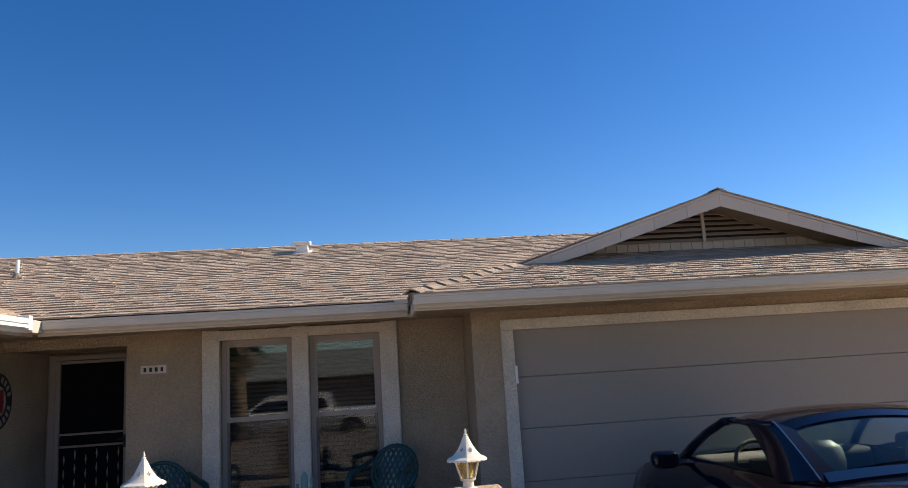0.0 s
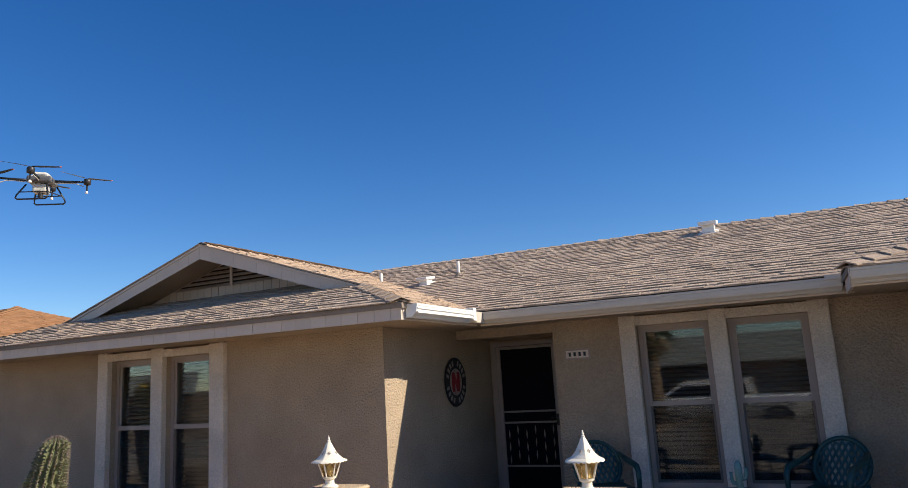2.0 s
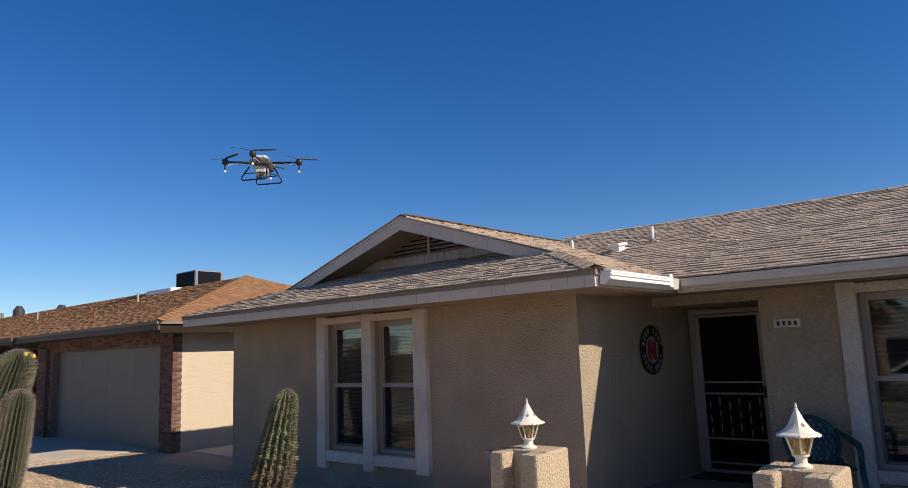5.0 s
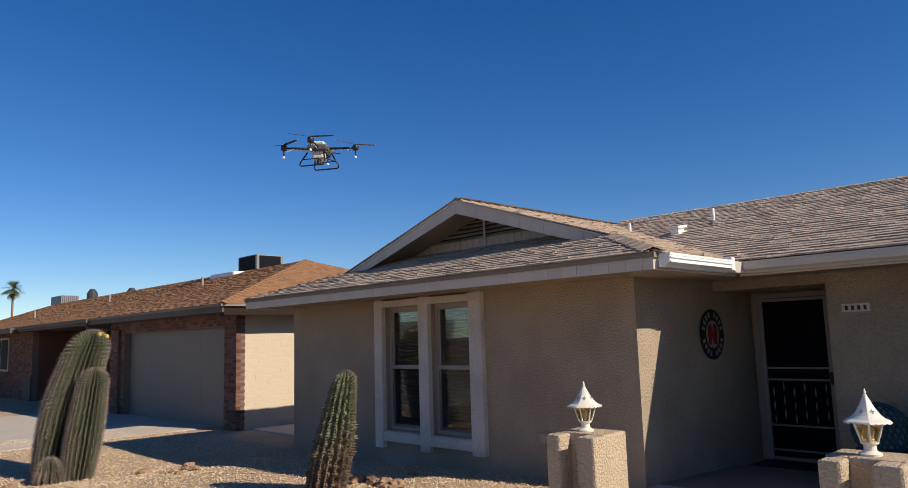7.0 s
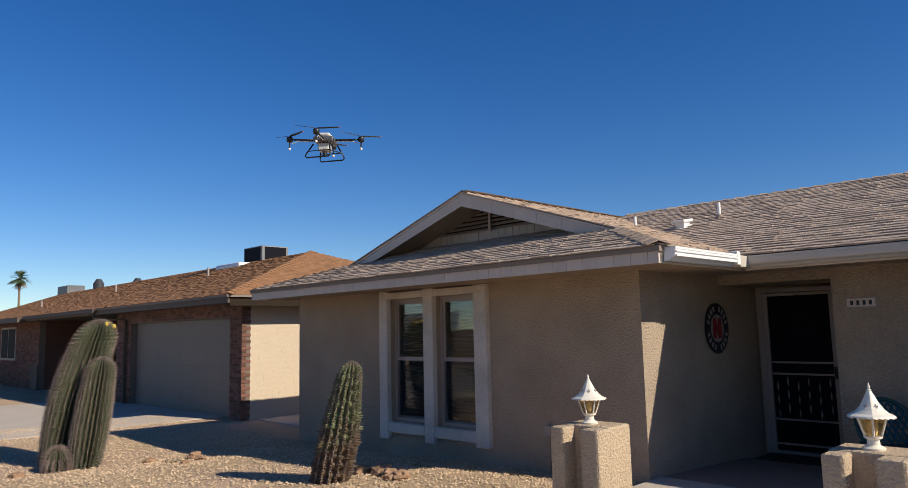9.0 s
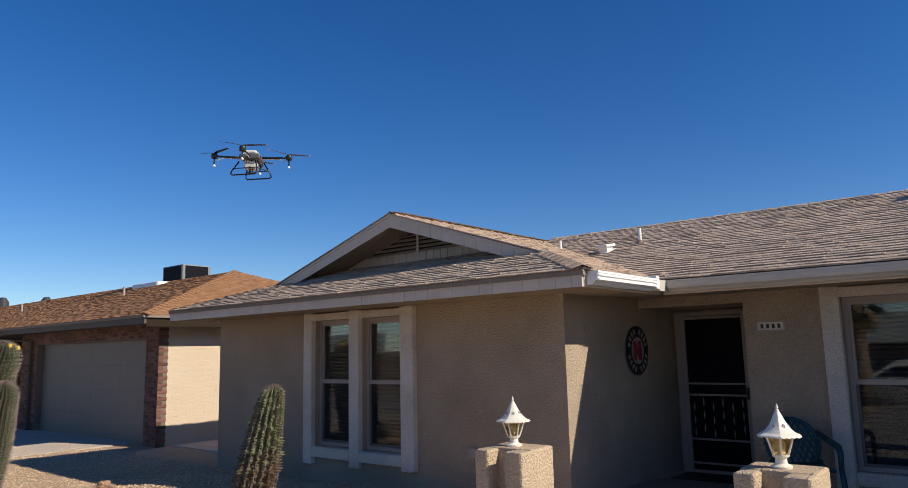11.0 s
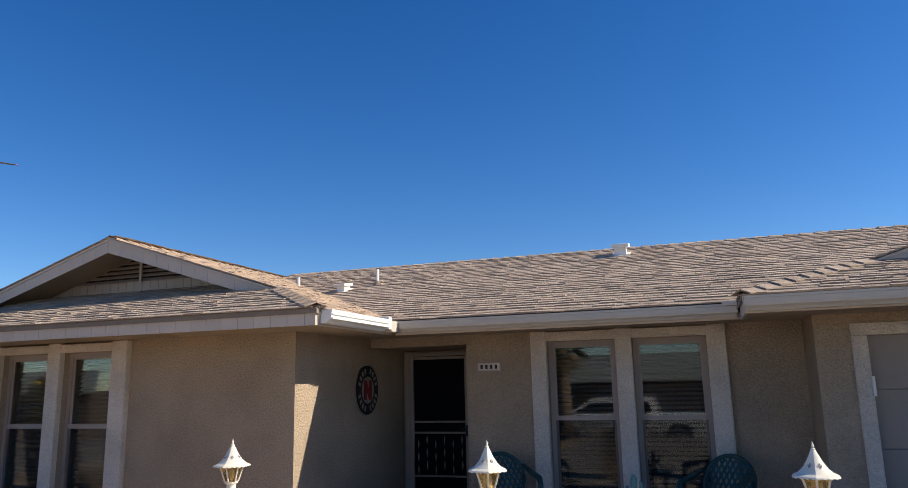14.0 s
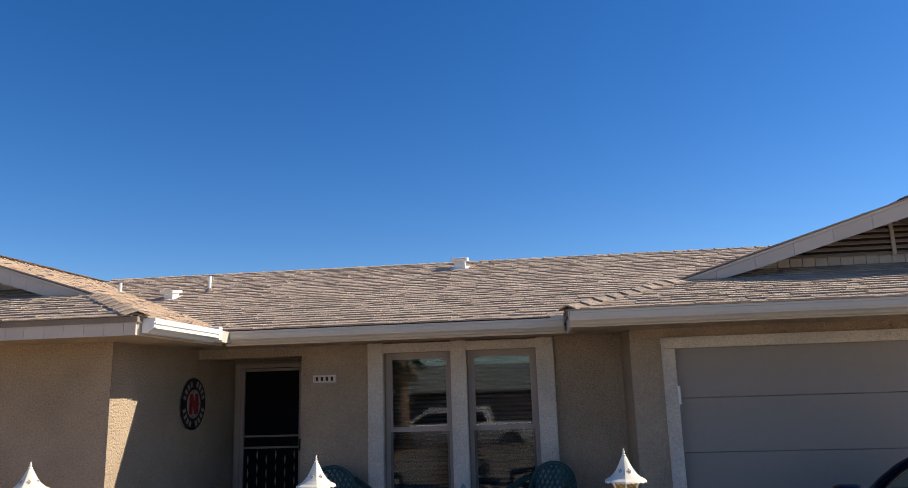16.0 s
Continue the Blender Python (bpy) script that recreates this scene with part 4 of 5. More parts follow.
for i, (ang, blade) in enumerate(((0, 35), (90, 62), (180, 140), (270, 12))):
    a = radians(ang)
    c, d = math.cos(a), math.sin(a)
    L = 1.06
    part("arm", tube(bmesh.new(), [(c * 0.22, d * 0.22, 0.08), (c * (L - 0.05), d * (L - 0.05), 0.10)], 0.028, 8, [0.036, 0.026]), DRONE_BLACK, drone, smooth=True)
    part("hose", tube(bmesh.new(), [(c * 0.3, d * 0.3, 0.03), (c * 0.55, d * 0.55, 0.045), (c * 0.8, d * 0.8, 0.05), (c * 0.98, d * 0.98, -0.02)], 0.012, 6), TANK, drone)
    part("motor", lathe(bmesh.new(), [(0.05, 0.0), (0.088, 0.02), (0.092, 0.13), (0.07, 0.165), (0.03, 0.175)], 16, Matrix.Translation((c * L, d * L, 0.02))), DRONE_BLACK, drone, smooth=True)
    part("nozzle_stem", tube(bmesh.new(), [(c * L, d * L, 0.03), (c * L, d * L, -0.17)], 0.022, 8), DRONE_BLACK, drone)
    part("nozzle", lathe(bmesh.new(), [(0.036, -0.20), (0.04, -0.17), (0.022, -0.14)], 10, Matrix.Translation((c * L, d * L, 0))), WHITE, drone)
    for k in (0, 180):
        m = Matrix.Translation((c * L, d * L, 0.20)) @ Matrix.Rotation(radians(blade + k), 4, "Z") @ Matrix.Rotation(radians(-5), 4, "Y")
        bm = bmesh.new()
        prof = [(0.02, 0.022, 0.022), (0.16, 0.05, 0.058), (0.42, 0.032, 0.05), (0.62, 0.018, 0.032)]
        for (r0, a0, b0), (r1, a1, b1) in zip(prof, prof[1:]):
            solid(bm, [(r0, -a0, 0.004), (r1, -a1, 0.002), (r1, b1, -0.008), (r0, b0, -0.012)], (0, 0, 0.009))
        bmesh.ops.transform(bm, matrix=m, verts=bm.verts[:])
        blade_ob = part("blade", bm, DRONE_BLACK, drone)
        bm = bmesh.new()
        solid(bm, [(0.621, -0.018, 0.002), (0.66, -0.012, 0.002), (0.66, 0.022, -0.008), (0.621, 0.032, -0.008)], (0, 0, 0.009))
        bmesh.ops.transform(bm, matrix=m, verts=bm.verts[:])
        part("tip", bm, ORANGE, blade_ob)

# ---- cacti ----
CACTUS = material("ribbed cactus skin", (0.060, 0.070, 0.031), 0.75, vary=0.3, scale=9, fine=30, bump=0.4, bump_scale=40)
CACTUS_PALE = material("pale green cactus skin", (0.125, 0.135, 0.062), 0.75, vary=0.4, scale=9, fine=30, bump=0.4, bump_scale=40, second=(0.105, 0.066, 0.04), second_scale=5.0, second_z=0.72)
SPINE = material("pinkish grey spines", (0.27, 0.205, 0.17), 0.8, vary=0.1, island=0.4)
YELLOW = material("yellow cactus fruit", (0.60, 0.42, 0.05), 0.6, vary=0.2)


def cactus_column(t, base, height, radius, lean, ribs, seed, skin, spine_len=0.05, name="stem", bulge=1.0, curve=0.0, bead=0.02, lump=0.05, rows=34, taper=0.0, valley=0.62):
    """A ribbed, spiny column. lean: how far its top stands off its foot."""
    rnd = random.Random(seed)
    bx, by, bz = base
    bm = bmesh.new()
    n = ribs * 4
    rings, spots = [], []
    dome = 1 - 0.85 * radius * (1 - 0.4 * taper) / height
    levels = [dome * k / rows for k in range(rows + 1)] + [dome + (1 - dome) * math.sin(math.pi / 2 * k / 9) for k in range(1, 10)]
    for k, u in enumerate(levels):
        q = max((u - dome) / (1 - dome), 0)
        r = radius * (0.84 + 0.16 * math.sin(math.pi * min(u / dome, 1)) * bulge) * math.sqrt(max(1 - q * q, 0.003))
        r *= (1 + 0.015 * math.sin(u * 9 + seed)) * (1 + taper * (0.5 - u))
        cx, cy = bx + lean[0] * (u ** (1.0 + curve)), by + lean[1] * (u ** (1.0 + curve))
        z = bz + height * u
        row = []
        for i in range(n):
            a = 2 * math.pi * i / n
            w = (1, (1 + valley) / 2 + 0.02, valley, (1 + valley) / 2 + 0.02)[i % 4]
            bump = 1 + lump * noise.noise((math.cos(a) * 5 + seed, math.sin(a) * 5, z * 18)) + (bead * (0.35 + 1.1 * u) * (1 if (k + i // 4) % 2 else -0.6) if i % 4 == 0 else 0)
            row.append(bm.verts.new((cx + r * w * bump * math.cos(a), cy + r * w * bump * math.sin(a), z)))
            if i % 4 == 0 and k > 0:
                spots.append((cx + r * math.cos(a), cy + r * math.sin(a), z, a, u))
                spots.append((cx + r * math.cos(a), cy + r * math.sin(a), z + height / rows / 2 * (u < dome), a, u))
        rings.append(row)
    for p, q in zip(rings, rings[1:]):
        for i in range(n):
            bm.faces.new((p[i], p[(i + 1) % n], q[(i + 1) % n], q[i]))
    bm.faces.new(rings[-1])
    stem = part(name, bm, skin, t)
    verts, faces = [], []
    for x, y, z, a, u in spots:
        up = max((u - dome) / (1 - dome), 0) * 1.2
        for _ in range(5):
            d = Vector((math.cos(a + rnd.uniform(-0.9, 0.9)), math.sin(a + rnd.uniform(-0.9, 0.9)), rnd.uniform(-0.6, 0.6) + up)).normalized()
            side = d.cross(Vector((rnd.random(), rnd.random(), rnd.random()))).normalized() * 0.0032
            o = Vector((x, y, z)) - d * 0.006
            k = len(verts)
            verts += [o + side, o - side, o + d.cross(side).normalized() * 0.0032, o + d * spine_len * rnd.uniform(0.5, 1.2)]
            faces += [(k, k + 1, k + 3), (k + 1, k + 2, k + 3), (k + 2, k, k + 3)]
    me = bpy.data.meshes.new("spines")
    me.from_pydata(verts, [], faces)
    me.materials.append(SPINE)
    ob = new("spines", me)
    ob.parent = stem
    tagged(ob, "pinkish grey hooked spines", kind="stuff")
    return stem


barrel = thing("barrel_cactus", "tall twin-stemmed barrel cactus with pinkish spines", "cactus")
g0 = ground_z(-7.2, -6.0) - 0.03
cactus_column(barrel, (-7.32, -6.22, g0), 2.03, 0.335, (0.12, 0.40), 29, 3, CACTUS, 0.06, bulge=1.0, curve=0.45, valley=0.70)
cactus_column(barrel, (-6.84, -6.09, g0), 1.50, 0.225, (0.06, 0.17), 24, 5, CACTUS, 0.055, valley=0.70)
for i in range(9):
    a = 0.7 * i
    part("fruit", lathe(bmesh.new(), [(0.012, 0), (0.03, 0.02), (0.03, 0.05), (0.012, 0.075)], 8, Matrix.Translation((-7.18 + 0.10 * math.cos(a), -5.78 + 0.12 * math.sin(a * 1.7), g0 + 1.95 - 0.03 * (i % 3)))), YELLOW, barrel, "yellow fruit")
pup = thing("small_barrel_cactus", "small round spiny barrel cactus on the gravel", "cactus")
cactus_column(pup, (-6.84, -6.43, g0), 0.33, 0.15, (0, 0.01), 13, 8, CACTUS, 0.075, bulge=1.3)
column = thing("column_cactus", "slender pale-green column cactus leaning on the gravel", "cactus")
cactus_column(column, (-2.58, -5.0, ground_z(-2.58, -5.0) - 0.06), 1.295, 0.185, (0.32, 0.07), 17, 11, CACTUS_PALE, 0.032, curve=-0.1, bead=0.17, lump=0.30, rows=84, taper=0.6, valley=0.82)

# ---- rocks and loose stones on the gravel ----
def rock(name, x, y, r, seed, label, flat=0.62):
    bm = bmesh.new()
    bmesh.ops.create_icosphere(bm, subdivisions=3, radius=r)
    for v in bm.verts:
        v.co *= 1 + 0.45 * noise.noise(v.co * (1.5 / r) + Vector((seed, 0, 0))) + 0.16 * noise.noise(v.co * (4.5 / r) + Vector((0, seed, 0)))
        v.co.z *= flat
    bmesh.ops.translate(bm, verts=bm.verts[:], vec=(x, y, ground_z(x, y) + r * 0.28))
    return tagged(part(name, bm, ROCK), label, "rock", "yard rocks")


for i, (x, y, r) in enumerate(((-2.66, -4.52, 0.11), (-2.42, -4.42, 0.12), (-2.22, -4.46, 0.09), (-2.06, -4.58, 0.075), (-6.0, -4.9, 0.10), (-6.35, -5.4, 0.08), (-2.0, -4.5, 0.10), (-5.3, -5.35, 0.06), (-6.8, -6.9, 0.09), (-5.6, -5.0, 0.07))):
    rock("rock", x, y, r, i * 3.1, "rusty brown field stone lying on the gravel")
rnd = random.Random(7)
verts, faces = [], []
for _ in range(26000):
    x, y = rnd.uniform(-12.5, 0.0), rnd.uniform(-7.6, -2.85)
    r = rnd.uniform(0.008, 0.022)
    z = ground_z(x, y) + 0.014 * noise.noise((x * 1.3, y * 1.3, 0)) + r * 0.35
    a, k = rnd.random() * 6.28, len(verts)
    c, s = math.cos(a) * r, math.sin(a) * r
    verts += [(x + c, y + s, z), (x - s * 0.8, y + c * 0.8, z), (x - c, y - s, z), (x + s * 0.9, y - c * 0.9, z), (x + rnd.uniform(-r, r) * 0.3, y, z + r * rnd.uniform(0.5, 0.9))]
    faces += [(k, k + 1, k + 4), (k + 1, k + 2, k + 4), (k + 2, k + 3, k + 4), (k + 3, k, k + 4)]
me = bpy.data.meshes.new("gravel_stones")
me.from_pydata(verts, [], faces)
me.materials.append(STONES)
tagged(new("gravel_stones", me), "loose tan and pink gravel stones", "gravel", kind="stuff")
DRY = material("dry olive weeds", (0.16, 0.15, 0.06), 0.9, vary=0.2, island=0.3)
verts, faces = [], []
for cx, cy in ((-5.9, -5.2), (-5.7, -5.35), (-1.9, -3.5), (-1.4, -3.3), (-0.6, -3.4), (-2.6, -3.7)):
    for _ in range(70):
        x, y, a, h = cx + rnd.gauss(0, 0.10), cy + rnd.gauss(0, 0.06), rnd.random() * 6.28, rnd.uniform(0.02, 0.07)
        z, k = ground_z(x, y), len(verts)
        verts += [(x - 0.004, y, z), (x + 0.004, y, z), (x + 0.04 * math.cos(a), y + 0.04 * math.sin(a), z + h)]
        faces.append((k, k + 1, k + 2))
me = bpy.data.meshes.new("weeds")
me.from_pydata(verts, [], faces)
me.materials.append(DRY)
tagged(new("weeds", me), "sparse dry weeds in the gravel", "weeds", kind="stuff")

# ---- neighbour's house ----
nb = thing("neighbour_house", "brick and painted-block house with a russet shingle roof", "house")
NX0, NX1, NY, NZ, NE = -17.20, -11.28, -1.72, -0.14, 2.45


def brick_field(parent, x0, x1, y, z0, z1, seed, depth=0.014):
    rnd = random.Random(seed)
    verts, faces = [], []
    row, z = 0, z0
    while z < z1 - 0.03:
        x = x0 - (0.11 if row % 2 else 0)
        while x < x1:
            a, b = max(x, x0), min(x + 0.205, x1)
            if b - a > 0.04:
                d, k = y - depth * rnd.uniform(0.6, 1.3), len(verts)
                t = min(z + 0.062, z1)
                verts += [(a, d, z), (b, d, z), (b, d, t), (a, d, t), (a, y, z), (b, y, z), (b, y, t), (a, y, t)]
                faces += [tuple(i + k for i in f) for f in ((0, 1, 2, 3), (1, 5, 6, 2), (4, 0, 3, 7), (3, 2, 6, 7), (4, 5, 1, 0))]
            x += 0.215
        z += 0.073
        row += 1
    me = bpy.data.meshes.new("bricks")
    me.from_pydata(verts, [], faces)
    me.materials.append(BRICK)
    ob = new("bricks", me)
    ob.parent = parent
    return tagged(ob, "courses of red clay bricks", kind="stuff")


for row in ((NX1 + 0.02, -10.72, NY, NY + 0.2, NZ - 0.4, NE), (NX0 - 1.15, NX0 - 0.02, NY, NY + 0.2, NZ - 0.4, NE), (NX0 - 0.02, NX1 + 0.02, NY, NY + 0.2, 2.12, NE)):
    part("wall", boxes(row), MORTAR, nb)
brick_field(nb, NX1 + 0.02, -10.72, NY, NZ, NE, 1)
brick_field(nb, NX0 - 1.15, NX0 - 0.02, NY, NZ, NE, 2)
brick_field(nb, NX0 - 0.02, NX1 + 0.02, NY, 2.14, NE, 3)
part("wall", boxes((-10.92, -10.73, NY + 0.2, 9.0, NZ - 0.4, NE)), BLOCK, nb, "cream painted block wall")
ndoor = part("garage_door", boxes((NX0 - 0.02, NX1 + 0.02, NY + 0.16, NY + 0.18, NZ, 2.13)), NB_DOOR, nb, "taupe closed garage door")
for i in range(4):
    for j in range(4):
        w, h = (NX1 - NX0) / 4, 2.25 / 4
        part("panel", soft_box(NX0 + j * w + 0.001, NX0 + (j + 1) * w - 0.001, NY + 0.152, NY + 0.165, NZ + i * h + 0.002, NZ + (i + 1) * h - 0.002, 0.002, 1), NB_DOOR, ndoor)
for a, b in ((NX0 - 0.07, NX0 - 0.021), (NX1 + 0.021, NX1 + 0.07)):
    part("jamb", boxes((a, b, NY - 0.01, NY + 0.15, NZ, 2.13)), NB_TRIM, nb)
for row in ((-26.4, NX0 - 1.15, 2.2, 2.4, NZ - 0.4, NE), (-38.0, -26.4, NY, NY + 0.2, NZ - 0.4, NE)):
    part("wall", boxes(row), MORTAR, nb)
for row in ((-26.6, -26.4, NY + 0.2, 2.2, NZ - 0.4, NE), (NX0 - 1.15, NX0 - 0.95, NY + 0.2, 2.2, NZ - 0.4, NE)):
    part("wall", boxes(row), BRICK, nb, "red brick side walls of the entry recess")
brick_field(nb, -26.4, NX0 - 1.15, 2.2, NZ, NE, 4)
brick_field(nb, -33.0, -26.4, NY, NZ, NE, 5)
nw = part("window", boxes((-32.1, -29.7, NY - 0.04, NY - 0.015, 0.9, 2.26)), VINYL, nb, "dull framed window")
for a, b in ((-32.0, -30.95), (-30.87, -29.8)):
    part("pane", boxes((a, b, NY - 0.047, NY - 0.041, 0.98, 2.18)), MESH, nw)
part("pier", boxes((-27.3, -26.37, NY - 0.05, NY - 0.02, NZ - 0.2, 0.75)), NB_TRIM, nb, "dark wooden panel by the entry")
for row in ((-38, -10.15, -2.36, -2.31, 2.40, 2.56), (-38, -25.9, -2.62, -2.362, 2.36, 2.545)):
    part("fascia", boxes(row), NB_TRIM, nb)
part("side_fascia", boxes((-10.2, -10.15, -2.31, 9, 2.34, 2.56)), NB_DARK, nb, "dark brown eave board")
for row in ((-38, -10.2, -2.31, 2.2, 2.42, 2.45), (-10.9, -10.2, -1.2, 9, 2.42, 2.45)):
    part("soffit", boxes(row), NB_TRIM, nb)
NRZ, NRX, NRY = 4.12, -14.0, 2.2
slope(nb, "roof", [(-38, -2.40, 2.57), (-10.10, -2.40, 2.57), (NRX, NRY, NRZ), (-38, NRY, NRZ)])
slope(nb, "roof", [(-10.10, -2.40, 2.57), (-10.10, 7.0, 2.57), (NRX, NRY, NRZ)])
slope(nb, "roof", [(-38, NRY, NRZ), (NRX, NRY, NRZ), (-10.10, 7.0, 2.57), (-38, 7.0, 2.57)])
nk = (NRZ - 2.57) / (NRY + 2.40)
nl = math.hypot(NRY + 2.40, NRZ - 2.57)
shingles(nb, (-38, -2.40, 2.57), (1, 0, 0), (0, 1, nk), [(0, 0), (27.9, 0), (24.0, nl), (0, nl)], 21, SHINGLE_FAR)
nk2 = (NRZ - 2.57) / (NRX + 10.10) * -1
nl2 = math.hypot(3.9, NRZ - 2.57)
shingles(nb, (-10.10, -2.40, 2.57), (0, 1, 0), (-1, 0, nk2), [(0, 0), (9.4, 0), (4.6, nl2)], 22, SHINGLE_FAR)
part("downpipe", tube(bmesh.new(), [(NX0 - 1.2, -2.40, 2.42), (NX0 - 1.15, -2.38, 2.30), (NX0 - 0.3, -1.80, 2.22), (NX0 - 0.3, -1.79, NZ)], 0.045, 8), NB_TRIM, nb)
part("gutter", boxes((-25.8, NX0 - 1.0, -2.48, -2.362, 2.46, 2.56)), NB_TRIM, nb)
cooler = thing("roof_air_conditioner", "grey air conditioner box with dark louvres on a white curb", "air conditioner")
part("housing", soft_box(-18.5, -17.25, 2.4, 3.4, 4.0, 4.66, 0.03), DRONE_GREY, cooler)
part("grille", boxes((-18.4, -17.35, 2.385, 2.398, 4.14, 4.62)), MESH, cooler)
part("grille", boxes((-17.249, -17.24, 2.5, 3.3, 4.14, 4.62)), MESH, cooler)
part("duct", soft_box(-19.0, -17.3, 1.6, 2.38, 3.84, 4.08, 0.09), WHITE, cooler)
for x, y in ((-16.97, 0.42), (-23.9, 0.10), (-29.2, -1.0)):
    t = thing("vent_pipe", "slim grey vent pipe on the russet roof", "vent pipe", "neighbour vent pipes")
    part("pipe", lathe(bmesh.new(), [(0.034, -0.1), (0.034, 0.28)], 10, Matrix.Translation((x, y, 2.57 + nk * (y + 2.4)))), VINYL, t)
structure("side_path", boxes((-10.70, -6.66, -1.9, 8.0, -0.5, -0.015)), CONCRETE, "concrete strip between the houses")
structure("neighbour_drive", boxes((-18.5, -10.9, -16.6, NY - 0.3, -0.5, -0.02)), CONCRETE, "pale concrete driveway of the next house")

verts, faces = [], []
for r in range(35):
    z, w, j = NZ + r * 0.073, (0.205 if r % 2 else 0.10), len(verts)
    verts += [(x, y, q) for x in (-10.73, -10.708) for y in (NY - 0.012, NY + w) for q in (z, z + 0.062)]
    faces += [tuple(i + j for i in f) for f in ((4, 6, 7, 5), (2, 3, 7, 6), (1, 5, 7, 3), (0, 4, 5, 1), (0, 2, 6, 4))]
me = bpy.data.meshes.new("corner_bricks")
me.from_pydata(verts, [], faces)
me.materials.append(BRICK)
ob = new("corner_bricks", me)
ob.parent = nb
tagged(ob, "toothed corner of red clay bricks", kind="stuff")

# the next house stands a little nearer
NEARER = Matrix.Translation((3.92, -9.42, 1.70)) @ Matrix.Diagonal((0.937, 0.937, 0.937, 1)) @ Matrix.Translation((-3.92, 9.42, -1.70))
for ob in [o for o in scene.objects if o.parent is None and (o.name.startswith(("neighbour_house", "roof_air_conditioner")) or o.get("group") == "neighbour vent pipes")]:
    ob.matrix_basis = NEARER

# ---- parked car ----
NAVY = material("deep navy car paint", (0.002, 0.004, 0.014), 0.18, vary=0.05, metal=0.0, coat=0.6, spec=0.05)
SOFT_TOP = material("black glass border", (0.006, 0.006, 0.009), 0.10, vary=0.1, spec=0.06)
RUBBER = material("black rubber", (0.02, 0.02, 0.02), 0.8, vary=0.1)
CHROME = material("chrome", (0.75, 0.75, 0.75), 0.12, metal=1.0, vary=0.02)
LEATHER = material("grey seat leather", (0.08, 0.075, 0.07), 0.5, vary=0.08)
TRUCK_WHITE = material("white car paint", (0.78, 0.78, 0.77), 0.25, vary=0.03, coat=1.0)
LAMP_RED = material("red lamp lens", (0.35, 0.01, 0.01), 0.2)


def body_shell(stations, open_from, open_to):
    """A car body lofted along y: stations of (y, half width, height of the shoulder)."""
    bm = bmesh.new()
    rows = []
    for y, w, z in stations:
        half = [(w * 0.86, 0.20), (w * 0.98, 0.30), (w, 0.48), (w * 0.985, z * 0.78), (w * 0.93, z - 0.035), (w * 0.82, z), (w * 0.45, z + 0.02)]
        pts = [(-a, b) for a, b in half] + [(0, z + 0.028)] + half[::-1]
        rows.append([bm.verts.new((a, y, b)) for a, b in pts])
    n = len(rows[0])
    for r, (p, q) in enumerate(zip(rows, rows[1:])):
        ym = (stations[r][0] + stations[r + 1][0]) / 2
        for i in range(n - 1):
            if open_from < ym < open_to and 5 <= i < n - 6:
                continue
            bm.faces.new((p[i], q[i], q[i + 1], p[i + 1]))
    for i, row in ((0, rows[0]), (1, rows[-1])):
        bm.faces.new(row if i == 0 else row[::-1])
    bmesh.ops.recalc_face_normals(bm, faces=bm.faces[:])
    return bm


def wheel(parent, x, y, r=0.32, name="wheel"):
    m = Matrix.Translation((x, y, r)) @ Matrix.Rotation(math.pi / 2, 4, "Y")
    w = part(name, lathe(bmesh.new(), [(r * 0.66, -0.10), (r * 0.95, -0.10), (r, -0.07), (r, 0.07), (r * 0.95, 0.10), (r * 0.66, 0.10)], 28, m), RUBBER, parent, "black tyre on a metal rim", smooth=False)
    part("rim", lathe(bmesh.new(), [(r * 0.64, -0.104), (r * 0.60, -0.08), (r * 0.60, 0.08), (r * 0.64, 0.104)], 20, m), CHROME, w)


car = thing("parked_car", "deep navy two-door convertible with its black top up", "car", at=pose(7.22, -4.30, -0.005))
ST = [(-2.12, 0.60, 0.60), (-2.06, 0.74, 0.78), (-1.80, 0.85, 0.90), (-1.34, 0.89, 0.93), (-0.90, 0.895, 0.93), (-0.2, 0.89, 0.915), (0.45, 0.885, 0.905), (0.80, 0.88, 0.895), (1.2, 0.90, 0.86), (1.55, 0.915, 0.79), (1.90, 0.87, 0.68), (2.08, 0.66, 0.54)]
part("body", body_shell(ST, -0.95, 0.78), NAVY, car, smooth=True)
part("interior_tub", boxes((-0.72, 0.72, -1.25, 0.85, 0.22, 0.30), (-0.78, -0.72, -1.25, 0.85, 0.22, 0.88), (0.72, 0.78, -1.25, 0.85, 0.22, 0.88)), RUBBER, car)


